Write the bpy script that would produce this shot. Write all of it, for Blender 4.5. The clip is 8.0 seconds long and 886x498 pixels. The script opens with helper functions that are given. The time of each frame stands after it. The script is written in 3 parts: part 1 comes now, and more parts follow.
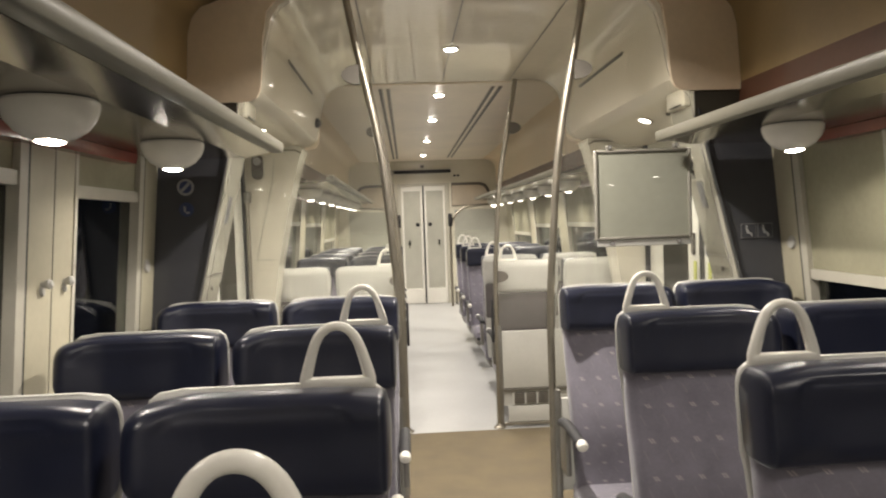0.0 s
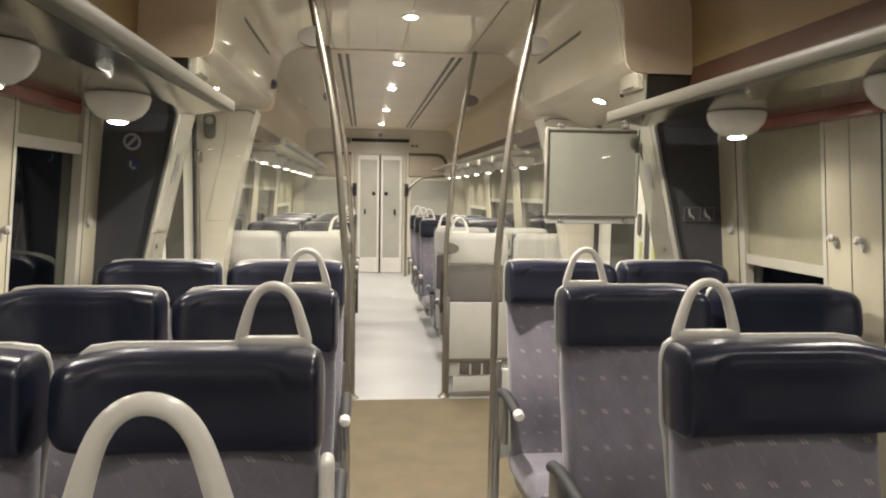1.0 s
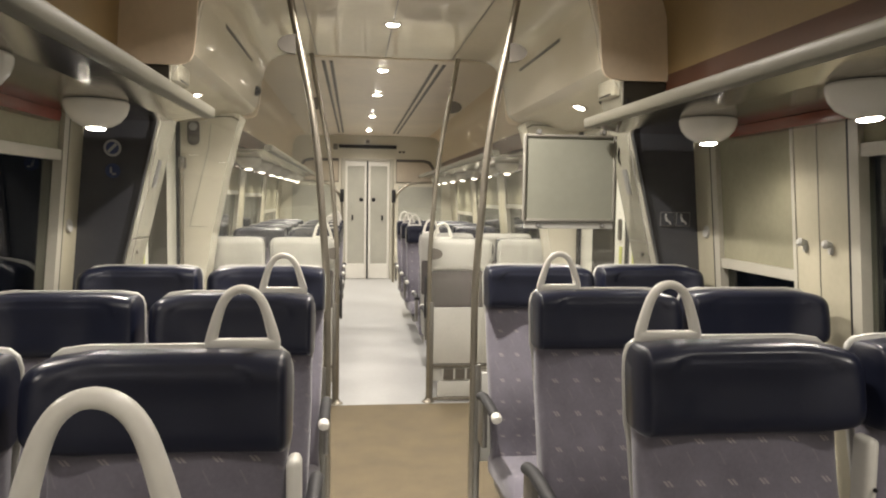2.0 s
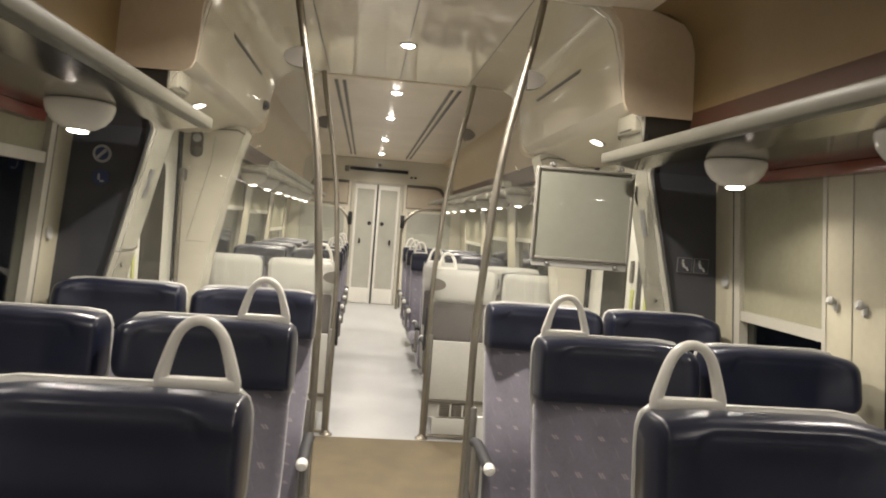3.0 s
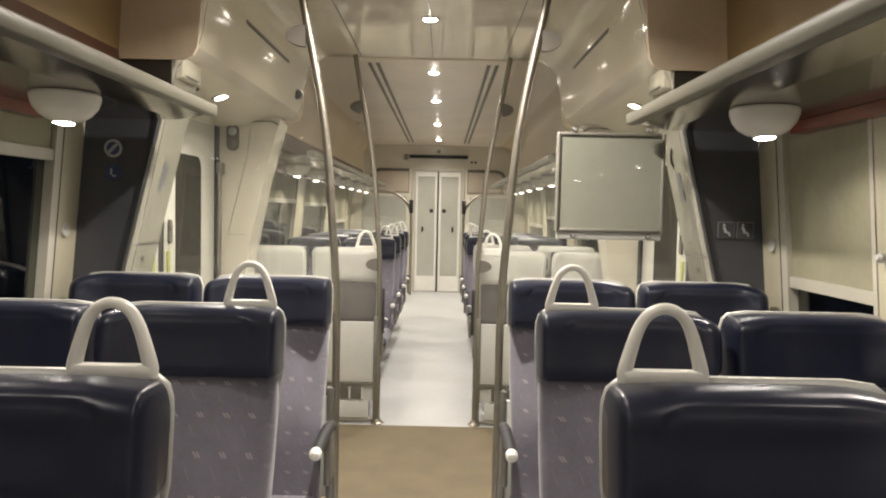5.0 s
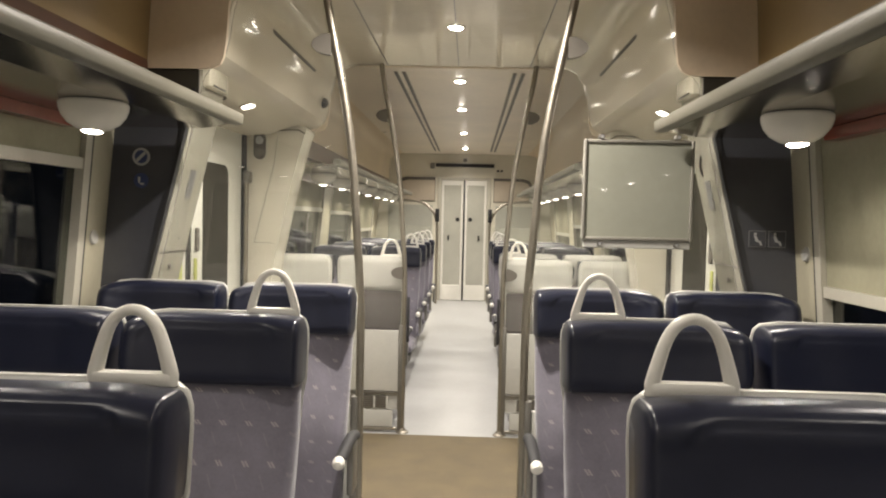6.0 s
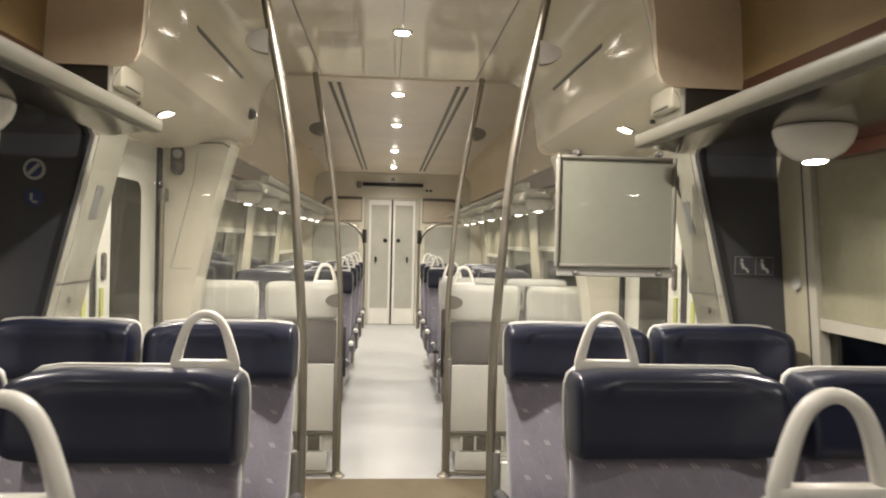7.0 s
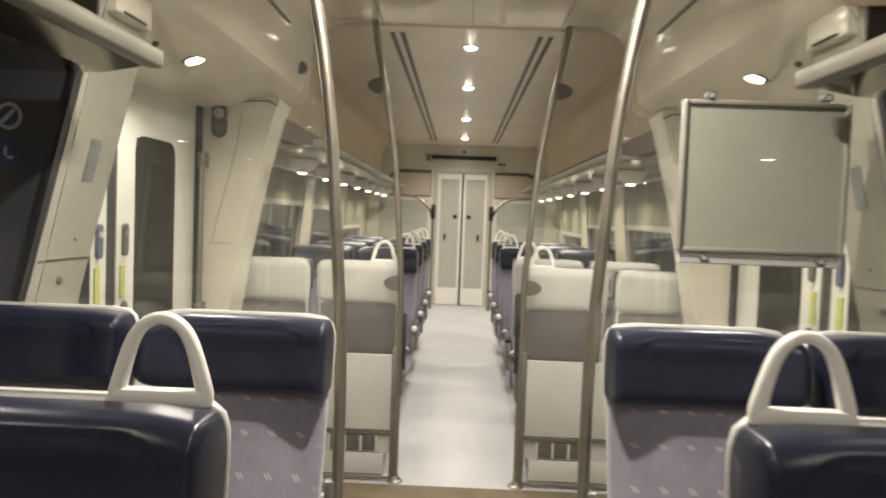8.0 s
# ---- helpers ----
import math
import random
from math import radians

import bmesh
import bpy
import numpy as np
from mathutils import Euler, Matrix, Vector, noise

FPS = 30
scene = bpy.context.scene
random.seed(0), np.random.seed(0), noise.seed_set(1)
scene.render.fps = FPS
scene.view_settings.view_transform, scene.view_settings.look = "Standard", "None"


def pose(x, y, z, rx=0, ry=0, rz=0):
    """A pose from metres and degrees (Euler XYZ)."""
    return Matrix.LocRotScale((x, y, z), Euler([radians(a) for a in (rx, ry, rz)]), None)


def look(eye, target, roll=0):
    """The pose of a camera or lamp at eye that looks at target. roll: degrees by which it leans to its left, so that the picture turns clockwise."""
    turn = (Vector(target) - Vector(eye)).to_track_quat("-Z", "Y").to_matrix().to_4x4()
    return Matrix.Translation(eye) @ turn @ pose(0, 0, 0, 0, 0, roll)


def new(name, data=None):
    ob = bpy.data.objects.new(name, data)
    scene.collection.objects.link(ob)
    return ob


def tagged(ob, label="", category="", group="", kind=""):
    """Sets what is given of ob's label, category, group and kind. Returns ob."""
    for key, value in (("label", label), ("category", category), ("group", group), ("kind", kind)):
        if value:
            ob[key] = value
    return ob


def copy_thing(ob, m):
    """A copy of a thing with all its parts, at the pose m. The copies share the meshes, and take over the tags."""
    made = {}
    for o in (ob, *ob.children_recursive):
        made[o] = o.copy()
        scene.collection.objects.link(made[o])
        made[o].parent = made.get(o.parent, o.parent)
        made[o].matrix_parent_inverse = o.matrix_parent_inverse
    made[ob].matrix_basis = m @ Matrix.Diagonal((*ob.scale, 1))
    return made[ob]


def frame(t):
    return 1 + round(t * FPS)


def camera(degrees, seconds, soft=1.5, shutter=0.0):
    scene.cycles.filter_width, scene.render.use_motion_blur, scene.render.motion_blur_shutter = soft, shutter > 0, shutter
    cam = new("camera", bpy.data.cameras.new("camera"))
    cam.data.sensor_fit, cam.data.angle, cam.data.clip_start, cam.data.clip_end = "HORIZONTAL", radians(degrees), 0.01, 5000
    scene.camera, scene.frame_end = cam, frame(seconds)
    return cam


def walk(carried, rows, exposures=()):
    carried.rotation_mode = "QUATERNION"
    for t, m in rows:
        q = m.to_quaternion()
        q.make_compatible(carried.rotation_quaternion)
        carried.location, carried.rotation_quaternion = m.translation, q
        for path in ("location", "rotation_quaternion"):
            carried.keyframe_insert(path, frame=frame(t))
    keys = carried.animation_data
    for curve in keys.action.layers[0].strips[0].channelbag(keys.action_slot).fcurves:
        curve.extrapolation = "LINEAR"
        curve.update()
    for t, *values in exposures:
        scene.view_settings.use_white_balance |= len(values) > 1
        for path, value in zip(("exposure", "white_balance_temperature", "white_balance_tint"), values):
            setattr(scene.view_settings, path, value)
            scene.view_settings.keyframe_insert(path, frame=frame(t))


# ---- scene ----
cam = camera(62.4, 8.0, soft=2.0, shutter=0.4)
PATH = [
    (0, (-0.294, 0.729, 1.509), (-0.195, 2.725, 1.432), -2.0),
    (0.5, (-0.27, 0.715, 1.505), (-0.08, 2.703, 1.397), -0.0),
    (1, (-0.263, 0.704, 1.5), (-0.046, 2.686, 1.345), 0.9),
    (1.5, (-0.248, 0.655, 1.496), (-0.02, 2.634, 1.317), 0.4),
    (1.7, (-0.233, 0.656, 1.499), (0.012, 2.634, 1.333), 0.4),
    (2.8, (-0.189, 0.795, 1.493), (-0.005, 2.785, 1.418), 2.9),
    (3, (-0.169, 0.856, 1.507), (0.048, 2.843, 1.444), 4.4),
    (3.5, (-0.069, 0.965, 1.481), (0.139, 2.951, 1.354), 1.7),
    (4, (0.046, 0.96, 1.474), (0.005, 2.955, 1.339), 2.0),
    (4.5, (0.099, 0.971, 1.483), (0.087, 2.97, 1.418), 1.3),
    (4.7, (0.096, 0.973, 1.473), (0.104, 2.971, 1.369), 1.4),
    (5.8, (0.092, 1.009, 1.47), (0.036, 3.006, 1.363), 1.0),
    (6, (0.1, 1.003, 1.469), (0.028, 3.0, 1.386), 1.3),
    (6.5, (0.052, 1.127, 1.473), (-0.101, 3.12, 1.393), -0.4),
    (7, (-0.044, 1.376, 1.484), (0.104, 3.37, 1.46), 1.3),
    (7.5, (-0.049, 1.683, 1.464), (0.077, 3.678, 1.402), 1.4),
    (8, (-0.027, 1.991, 1.469), (-0.07, 3.988, 1.378), 2.1),
]
walk(cam, [(t, look(eye, target, roll)) for t, eye, target, roll in PATH],
     exposures=[(0, -0.03), (3, -0.05), (6.5, -0.02), (7.5, -0.08), (8, -0.15)])

# ---- light and exposure ----
world = bpy.data.worlds.new("night")
scene.world = world
world.use_nodes = True
world.node_tree.nodes["Background"].inputs[0].default_value = (0.02, 0.025, 0.035, 1)
world.node_tree.nodes["Background"].inputs[1].default_value = 0.15

WARM = (1.0, 0.915, 0.815)
CEIL_SPOTS = (-3.74, -2.29, -0.84, 0.62, 2.08, 3.53, 4.98, 6.46, 7.85, 9.72, 11.6)
BOWL_Y = (-3.50, -2.66, -1.82, -0.98, -0.14, 0.70, 1.54, 2.38, 3.22, 6.75, 7.6, 8.45, 9.3, 10.15, 11.0, 11.85)
SPOT_W, BOWL_W, DOOR_W = 17.0, 3.0, 11.0


def disc_lamp(name, place, aim, size, watts, spread=160):
    la = bpy.data.lights.new(name, "AREA")
    la.shape, la.size, la.energy, la.color = "DISK", size, watts, WARM
    la.spread = radians(spread)
    ob = new(name, la)
    ob.matrix_world = look(place, aim)
    return ob


# ---- materials ----
def mat(name, color, rough=0.5, metal=0.0, vary=0.08, scale=6.0, bump=0.0, bump_scale=120.0, coat=0.0, rough_vary=0.1, alt=None):
    m = bpy.data.materials.new(name)
    m.use_nodes = True
    nt = m.node_tree
    b = nt.nodes["Principled BSDF"]
    co = nt.nodes.new("ShaderNodeTexCoord")
    big = nt.nodes.new("ShaderNodeTexNoise")
    big.inputs["Scale"].default_value, big.inputs["Detail"].default_value = scale, 4
    fine = nt.nodes.new("ShaderNodeTexNoise")
    fine.inputs["Scale"].default_value, fine.inputs["Detail"].default_value = scale * 14, 3
    for n in (big, fine):
        nt.links.new(co.outputs["Object"], n.inputs["Vector"])
    add = nt.nodes.new("ShaderNodeMath")
    add.operation = "MULTIPLY_ADD"
    nt.links.new(fine.outputs["Fac"], add.inputs[0])
    add.inputs[1].default_value = 0.35
    nt.links.new(big.outputs["Fac"], add.inputs[2])
    ramp = nt.nodes.new("ShaderNodeValToRGB")
    c = np.array(color)
    d = np.array(alt) if alt is not None else c * (1 - 2 * vary)
    ramp.color_ramp.elements[0].position, ramp.color_ramp.elements[1].position = 0.45, 0.85
    ramp.color_ramp.elements[0].color = (*np.clip(d, 0, 1), 1)
    ramp.color_ramp.elements[1].color = (*np.clip(c * (1 + 0.4 * vary), 0, 1), 1)
    nt.links.new(add.outputs[0], ramp.inputs[0])
    nt.links.new(ramp.outputs[0], b.inputs["Base Color"])
    mr = nt.nodes.new("ShaderNodeMapRange")
    mr.inputs[3].default_value, mr.inputs[4].default_value = max(0.02, rough * (1 - rough_vary * 2)), min(1, rough * (1 + rough_vary * 2))
    nt.links.new(big.outputs["Fac"], mr.inputs[0])
    nt.links.new(mr.outputs[0], b.inputs["Roughness"])
    b.inputs["Metallic"].default_value = metal
    b.inputs["Coat Weight"].default_value = coat
    b.inputs["Coat Roughness"].default_value = 0.08
    if bump:
        bn = nt.nodes.new("ShaderNodeTexNoise")
        bn.inputs["Scale"].default_value, bn.inputs["Detail"].default_value = bump_scale, 3
        nt.links.new(co.outputs["Object"], bn.inputs["Vector"])
        bu = nt.nodes.new("ShaderNodeBump")
        bu.inputs["Strength"].default_value, bu.inputs["Distance"].default_value = bump, 0.002
        nt.links.new(bn.outputs["Fac"], bu.inputs["Height"])
        nt.links.new(bu.outputs[0], b.inputs["Normal"])
    return m


def glow(name, color, strength):
    m = bpy.data.materials.new(name)
    m.use_nodes = True
    b = m.node_tree.nodes["Principled BSDF"]
    b.inputs["Base Color"].default_value = (0.8, 0.8, 0.75, 1)
    b.inputs["Emission Color"].default_value = (*color, 1)
    b.inputs["Emission Strength"].default_value = strength
    return m


def glass(name, tint, rough=0.0):
    m = bpy.data.materials.new(name)
    m.use_nodes = True
    b = m.node_tree.nodes["Principled BSDF"]
    b.inputs["Base Color"].default_value = (*tint, 1)
    b.inputs["Roughness"].default_value = rough
    b.inputs["IOR"].default_value = 1.45
    b.inputs["Transmission Weight"].default_value = 1.0
    return m


def fabric():
    """Grey-lilac moquette with a staggered grid of small pale ticks."""
    m = mat("moquette", (0.176, 0.165, 0.202), 0.95, 0, 0.12, 9, 0.5, 500)
    nt = m.node_tree
    b = nt.nodes["Principled BSDF"]
    base = b.inputs["Base Color"].links[0].from_socket
    b.inputs["Sheen Weight"].default_value = 0.3

    def math_(op, x, y=None, z=None):
        n = nt.nodes.new("ShaderNodeMath")
        n.operation = op
        for k, v in enumerate((x, y, z)):
            if v is None:
                continue
            if isinstance(v, (int, float)):
                n.inputs[k].default_value = v
            else:
                nt.links.new(v, n.inputs[k])
        return n.outputs[0]

    co = nt.nodes.new("ShaderNodeTexCoord")
    sp = nt.nodes.new("ShaderNodeSeparateXYZ")
    nt.links.new(co.outputs["Object"], sp.inputs[0])
    x = sp.outputs[0]
    z = math_("SUBTRACT", sp.outputs[2], sp.outputs[1])
    def cell(v, off):
        """The place within a repeat of 69 mm, from -0.5 to 0.5."""
        u = math_("ADD", math_("DIVIDE", v, 0.069), off)
        return math_("SUBTRACT", math_("SUBTRACT", u, math_("FLOOR", u)), 0.5)

    def box(u, w, v, h):
        return math_("MULTIPLY", math_("LESS_THAN", math_("ABSOLUTE", u), w), math_("LESS_THAN", math_("ABSOLUTE", v), h))

    fz = cell(z, 0.0)
    fx = math_("ADD", cell(x, 0.0), math_("MULTIPLY", fz, 1.05))
    # a small block of two slanted bars, and a faint slanted stroke below it
    bars = math_("MULTIPLY", box(fx, 0.105, fz, 0.070), math_("GREATER_THAN", math_("ABSOLUTE", fx), 0.022))
    gx, gz = cell(x, 0.30), cell(z, 0.42)
    stroke = box(math_("ADD", gx, math_("MULTIPLY", gz, 0.62)), 0.028, gz, 0.17)
    mask = math_("MAXIMUM", math_("MULTIPLY", stroke, 0.10), math_("MULTIPLY", bars, 0.42))
    mix = nt.nodes.new("ShaderNodeMix")
    mix.data_type = "RGBA"
    nt.links.new(mask, mix.inputs[0])
    nt.links.new(base, mix.inputs[6])
    mix.inputs[7].default_value = (0.50, 0.46, 0.42, 1)
    nt.links.new(mix.outputs[2], b.inputs["Base Color"])
    return m


LEATHER = mat("navy_leather", (0.0108, 0.0130, 0.0270), 0.33, 0, 0.06, 7, 0.10, 60, rough_vary=0.2)
LEATHER.node_tree.nodes["Principled BSDF"].inputs["Specular IOR Level"].default_value = 0.45
MOQUETTE = fabric()
SHELL = mat("cream_plastic", (0.46, 0.455, 0.425), 0.32, 0, 0.05, 4, 0.08, 300)
WHITE_PLASTIC = mat("white_plastic", (0.73, 0.715, 0.66), 0.30, 0, 0.04, 5, 0.05, 200)
BACK_FABRIC = mat("grey_back_fabric", (0.098, 0.087, 0.084), 0.9, 0, 0.1, 8, 0.4, 420)
RUBBER = mat("black_rubber", (0.02, 0.02, 0.022), 0.6, 0, 0.1)
STEEL = mat("brushed_steel", (0.33, 0.303, 0.256), 0.46, 1.0, 0.06, 12, 0.05, 400)
GREY_METAL = mat("grey_metal", (0.25, 0.24, 0.22), 0.4, 0.8, 0.08, 10)
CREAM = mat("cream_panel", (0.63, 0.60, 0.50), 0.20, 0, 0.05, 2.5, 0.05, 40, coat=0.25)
CEILING = mat("glossy_ceiling", (0.77, 0.72, 0.61), 0.055, 0, 0.05, 1.6, 0.03, 7)
CEILING_FAR = mat("matt_ceiling", (0.88, 0.79, 0.655), 0.30, 0, 0.06, 1.6, 0.06, 9)
# tan cove in two tones: near darkened, far paled to stand for light
TAN_DIM = mat("tan_cove_dim", (0.26, 0.178, 0.078), 0.45, 0, 0.06, 3, 0.06, 90)
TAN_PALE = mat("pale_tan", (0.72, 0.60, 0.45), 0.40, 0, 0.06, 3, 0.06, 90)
TAN_LIT = mat("tan_cove_lit", (0.80, 0.665, 0.48), 0.40, 0, 0.06, 3, 0.06, 90)
RED = mat("red_trim", (0.22, 0.060, 0.040), 0.16, 0, 0.1, 5)
DARK_RED = mat("dark_red_trim", (0.090, 0.035, 0.018), 0.4, 0, 0.1, 5)
LIP = mat("grey_cream_plastic", (0.155, 0.146, 0.113), 0.42, 0, 0.06, 4, 0.08, 200)
# near-black for the painted shade under the end panel, and for its seam
SHADE_AND_SEAM = mat("dark_shade_and_seam", (0.035, 0.031, 0.022), 0.6, 0, 0.1, 5)
NAVY_PANEL = mat("dark_laminate", (0.064, 0.066, 0.077), 0.24, 0, 0.04, 3, 0.03, 80)
WALL = mat("wall_laminate", (0.44, 0.41, 0.305), 0.45, 0, 0.06, 3, 0.06, 120)
FRAME_WHITE = mat("window_frame_paint", (0.46, 0.44, 0.37), 0.35, 0, 0.05, 6)
BLIND = mat("blind_cloth", (0.285, 0.270, 0.186), 0.8, 0, 0.10, 3, 0.3, 700)
FLOOR_LIGHT = mat("pale_vinyl", (0.43, 0.434, 0.432), 0.34, 0, 0.03, 2.2, 0.10, 150, alt=(0.365, 0.368, 0.367))
FLOOR_BROWN = mat("brown_mat", (0.150, 0.120, 0.073), 0.85, 0, 0.12, 5, 0.6, 350)
# bulkhead cream at half strength; the dimmer light is put into the colour
BULKHEAD_DIM = mat("bulkhead_cream_dim", (0.31, 0.30, 0.25), 0.24, 0, 0.05, 2.5, 0.05, 40, coat=0.2)
TINTED = mat("tinted_pane", (0.46, 0.40, 0.32), 0.15, 0, 0.06, 3)
DOOR_GLASS = mat("door_glass", (0.030, 0.028, 0.022), 0.42, 0, 0.1, 4)
DOOR_GLASS.node_tree.nodes["Principled BSDF"].inputs["Specular IOR Level"].default_value = 0.06
PALE_GLAZE = mat("pale_glazing", (0.40, 0.40, 0.35), 0.2, 0, 0.06, 2)
BOARD = mat("board_plastic", (0.32, 0.324, 0.270), 0.012, 0, 0.05, 2, 0.03, 40)
CLAMP_DARK = mat("dark_clamp", (0.14, 0.128, 0.11), 0.55, 0, 0.08, 10)
LEDGE = mat("grey_ledge", (0.13, 0.12, 0.10), 0.4, 0, 0.06, 8)
BOARD_FRAME = mat("board_frame", (0.30, 0.285, 0.25), 0.42, 0.3, 0.08, 10)
DOOR_GLAZE = mat("door_glazing", (0.43, 0.425, 0.37), 0.035, 0, 0.06, 3)
CLAMP = mat("clamp_metal", (0.11, 0.10, 0.088), 0.5, 0.1, 0.08, 10)
BLACK = mat("black_plastic", (0.012, 0.012, 0.014), 0.35, 0, 0.1)
SIGN_RIM = mat("sign_rim", (0.17, 0.17, 0.17), 0.5)
SIGN_WHITE = mat("sign_white", (0.42, 0.42, 0.42), 0.5)
BUTTON_BLUE = mat("button_blue", (0.10, 0.115, 0.17), 0.4)
SIGN_BLUE = mat("sign_blue", (0.03, 0.05, 0.15), 0.4)
YELLOW = mat("yellow_green_strip", (0.46, 0.49, 0.14), 0.5)
OPAL = mat("opal_bowl", (0.66, 0.635, 0.56), 0.22, 0, 0.03, 6)
OPAL.node_tree.nodes["Principled BSDF"].inputs["Emission Color"].default_value = (*WARM, 1)
OPAL.node_tree.nodes["Principled BSDF"].inputs["Emission Strength"].default_value = 0.02
LAMP_LENS = glow("lamp_lens", WARM, 140.0)
BOWL_LENS = glow("bowl_lamp_lens", WARM, 90.0)
CLEAR = glass("screen_glass", (0.95, 0.955, 0.925))
CLEAR.node_tree.nodes["Principled BSDF"].inputs["Transmission Weight"].default_value = 0.990
WINDOW_GLASS = glass("window_glass", (0.35, 0.38, 0.38))
SMOKED = mat("smoked_mirror", (0.33, 0.30, 0.245), 0.15, 1.0, 0.05, 4)
DOOR_PANEL = mat("door_panel", (0.60, 0.60, 0.54), 0.35, 0, 0.05, 3)


# ---- mesh helpers ----
def bx(bm, x0, x1, y0, y1, z0, z1, bevel=0.0, seg=2):
    v = [bm.verts.new((x, y, z)) for x in (x0, x1) for y in (y0, y1) for z in (z0, z1)]
    f = [bm.faces.new([v[k] for k in q]) for q in ((0, 1, 3, 2), (4, 6, 7, 5), (0, 4, 5, 1), (2, 3, 7, 6), (0, 2, 6, 4), (1, 5, 7, 3))]
    if bevel:
        bmesh.ops.bevel(bm, geom=list({e for q in f for e in q.edges}), offset=bevel, segments=seg, affect="EDGES", profile=0.5)
    return bm


def prism(bm, poly, axis, a0, a1):
    """A polygon in the other two axes (in x, y, z order), drawn out along an axis."""
    def put(p, a):
        q = list(p)
        q.insert("xyz".index(axis), a)
        return bm.verts.new(q)
    lo, hi = [put(p, a0) for p in poly], [put(p, a1) for p in poly]
    n = len(poly)
    bm.faces.new(lo[::-1])
    bm.faces.new(hi)
    for k in range(n):
        bm.faces.new((lo[k], lo[(k + 1) % n], hi[(k + 1) % n], hi[k]))
    return bm


def loft(bm, rings, caps=True):
    vs = [[bm.verts.new(p) for p in r] for r in rings]
    n = len(rings[0])
    for a, b in zip(vs, vs[1:]):
        for k in range(n):
            bm.faces.new((a[k], a[(k + 1) % n], b[(k + 1) % n], b[k]))
    if caps:
        bm.faces.new(vs[0][::-1])
        bm.faces.new(vs[-1])
    return bm


def tube(bm, pts, r, seg=12, flat=1.0):
    """A round bar along points; flat squeezes it in its second direction."""
    pts = [Vector(p) for p in pts]
    rings, side = [], None
    for k, p in enumerate(pts):
        t = (pts[min(k + 1, len(pts) - 1)] - pts[max(k - 1, 0)]).normalized()
        if side is None:
            side = t.cross(Vector((0, 1, 0)) if abs(t.y) < 0.9 else Vector((1, 0, 0))).normalized()
        side = (side - t * side.dot(t)).normalized()
        up = t.cross(side)
        rings.append([p + (side * math.cos(a) + up * math.sin(a) * flat) * r for a in (2 * math.pi * i / seg for i in range(seg))])
    return loft(bm, rings)


def disc(bm, place, normal, r, h, seg=24, sy=1.0):
    n = Vector(normal).normalized()
    a = n.cross(Vector((0, 0, 1)) if abs(n.z) < 0.9 else Vector((0, 1, 0))).normalized()
    b = n.cross(a)
    ring = lambda d, q: [Vector(place) + n * d + (a * math.cos(t) + b * math.sin(t) * sy) * q for t in (2 * math.pi * i / seg for i in range(seg))]
    return loft(bm, [ring(0, r), ring(h * 0.8, r), ring(h, r * 0.92)])


def lathe(bm, prof, place, seg=28, aim=(0, 0, 1)):
    """Turns a profile of (radius, height) about an axis through a place."""
    n = Vector(aim).normalized()
    a = n.cross(Vector((0, 1, 0)) if abs(n.y) < 0.9 else Vector((1, 0, 0))).normalized()
    b = n.cross(a)
    rings = [[Vector(place) + n * h + (a * math.cos(t) + b * math.sin(t)) * max(r, 1e-4) for t in (2 * math.pi * i / seg for i in range(seg))] for r, h in prof]
    return loft(bm, rings)


def rrect(w, d, r, n=5):
    """A rounded rectangle about the origin."""
    out = []
    for cx, cy, a0 in ((1, 1, 0), (-1, 1, 90), (-1, -1, 180), (1, -1, 270)):
        for k in range(n + 1):
            a = radians(a0 + 90 * k / n)
            out.append((cx * (w / 2 - r) + r * math.cos(a), cy * (d / 2 - r) + r * math.sin(a)))
    return out


def part(name, bm, material, parent=None, label="", sharp=0.6):
    bmesh.ops.recalc_face_normals(bm, faces=bm.faces[:])
    for f in bm.faces:
        f.smooth = True
    for e in bm.edges:
        if len(e.link_faces) == 2 and e.calc_face_angle(0) > sharp:
            e.smooth = False
    me = bpy.data.meshes.new(name)
    bm.to_mesh(me)
    bm.free()
    me.materials.append(material)
    ob = new(name, me)
    if parent:
        ob.parent = parent
    if label:
        ob["label"] = label
    return ob


def thing(name, label, category, group="", kind=""):
    return tagged(new(name), label, category, group, kind)


B = bmesh.new


def span(p, q, s):
    return p + (q - p) * s


def smooth(a, b, s):
    s = min(1, max(0, (s - a) / (b - a)))
    return s * s * (3 - 2 * s)


# ---- structure ----
Y0, YV0, YV1, YE = -4.6, 3.92, 5.90, 12.60      # near end, vestibule, far end
CZ = 2.49


def floor_z(y):
    return 0.17 * min(1.0, max(0.0, (y - 10.5) / 1.6))


def wall_x(z):
    return 1.415 if z < 0.9 else 1.415 - 0.10 * (z - 0.9) / 1.15


def wall_piece(bm, side, y0, y1, z0, z1, dx=0.0, t=0.09):
    zs = sorted({z0, z1, *([0.9] if z0 < 0.9 < z1 else [])})
    inner = [(side * (wall_x(z) + dx), z) for z in zs]
    outer = [(side * (wall_x(z) + dx + t), z) for z in reversed(zs)]
    return prism(bm, inner + outer, "y", y0, y1)


fl = part("floor", bx(B(), -1.5, 1.5, Y0, 4.03, -0.08, 0.0), FLOOR_LIGHT)
tagged(fl, "pale cream speckled vinyl floor of the near saloon", "floor", kind="structure")
fl = part("floor", bx(B(), -1.5, 1.5, 4.06, YV1, -0.08, 0.0), FLOOR_BROWN)
tagged(fl, "brown coir mat floor of the door vestibule", "floor", kind="structure")
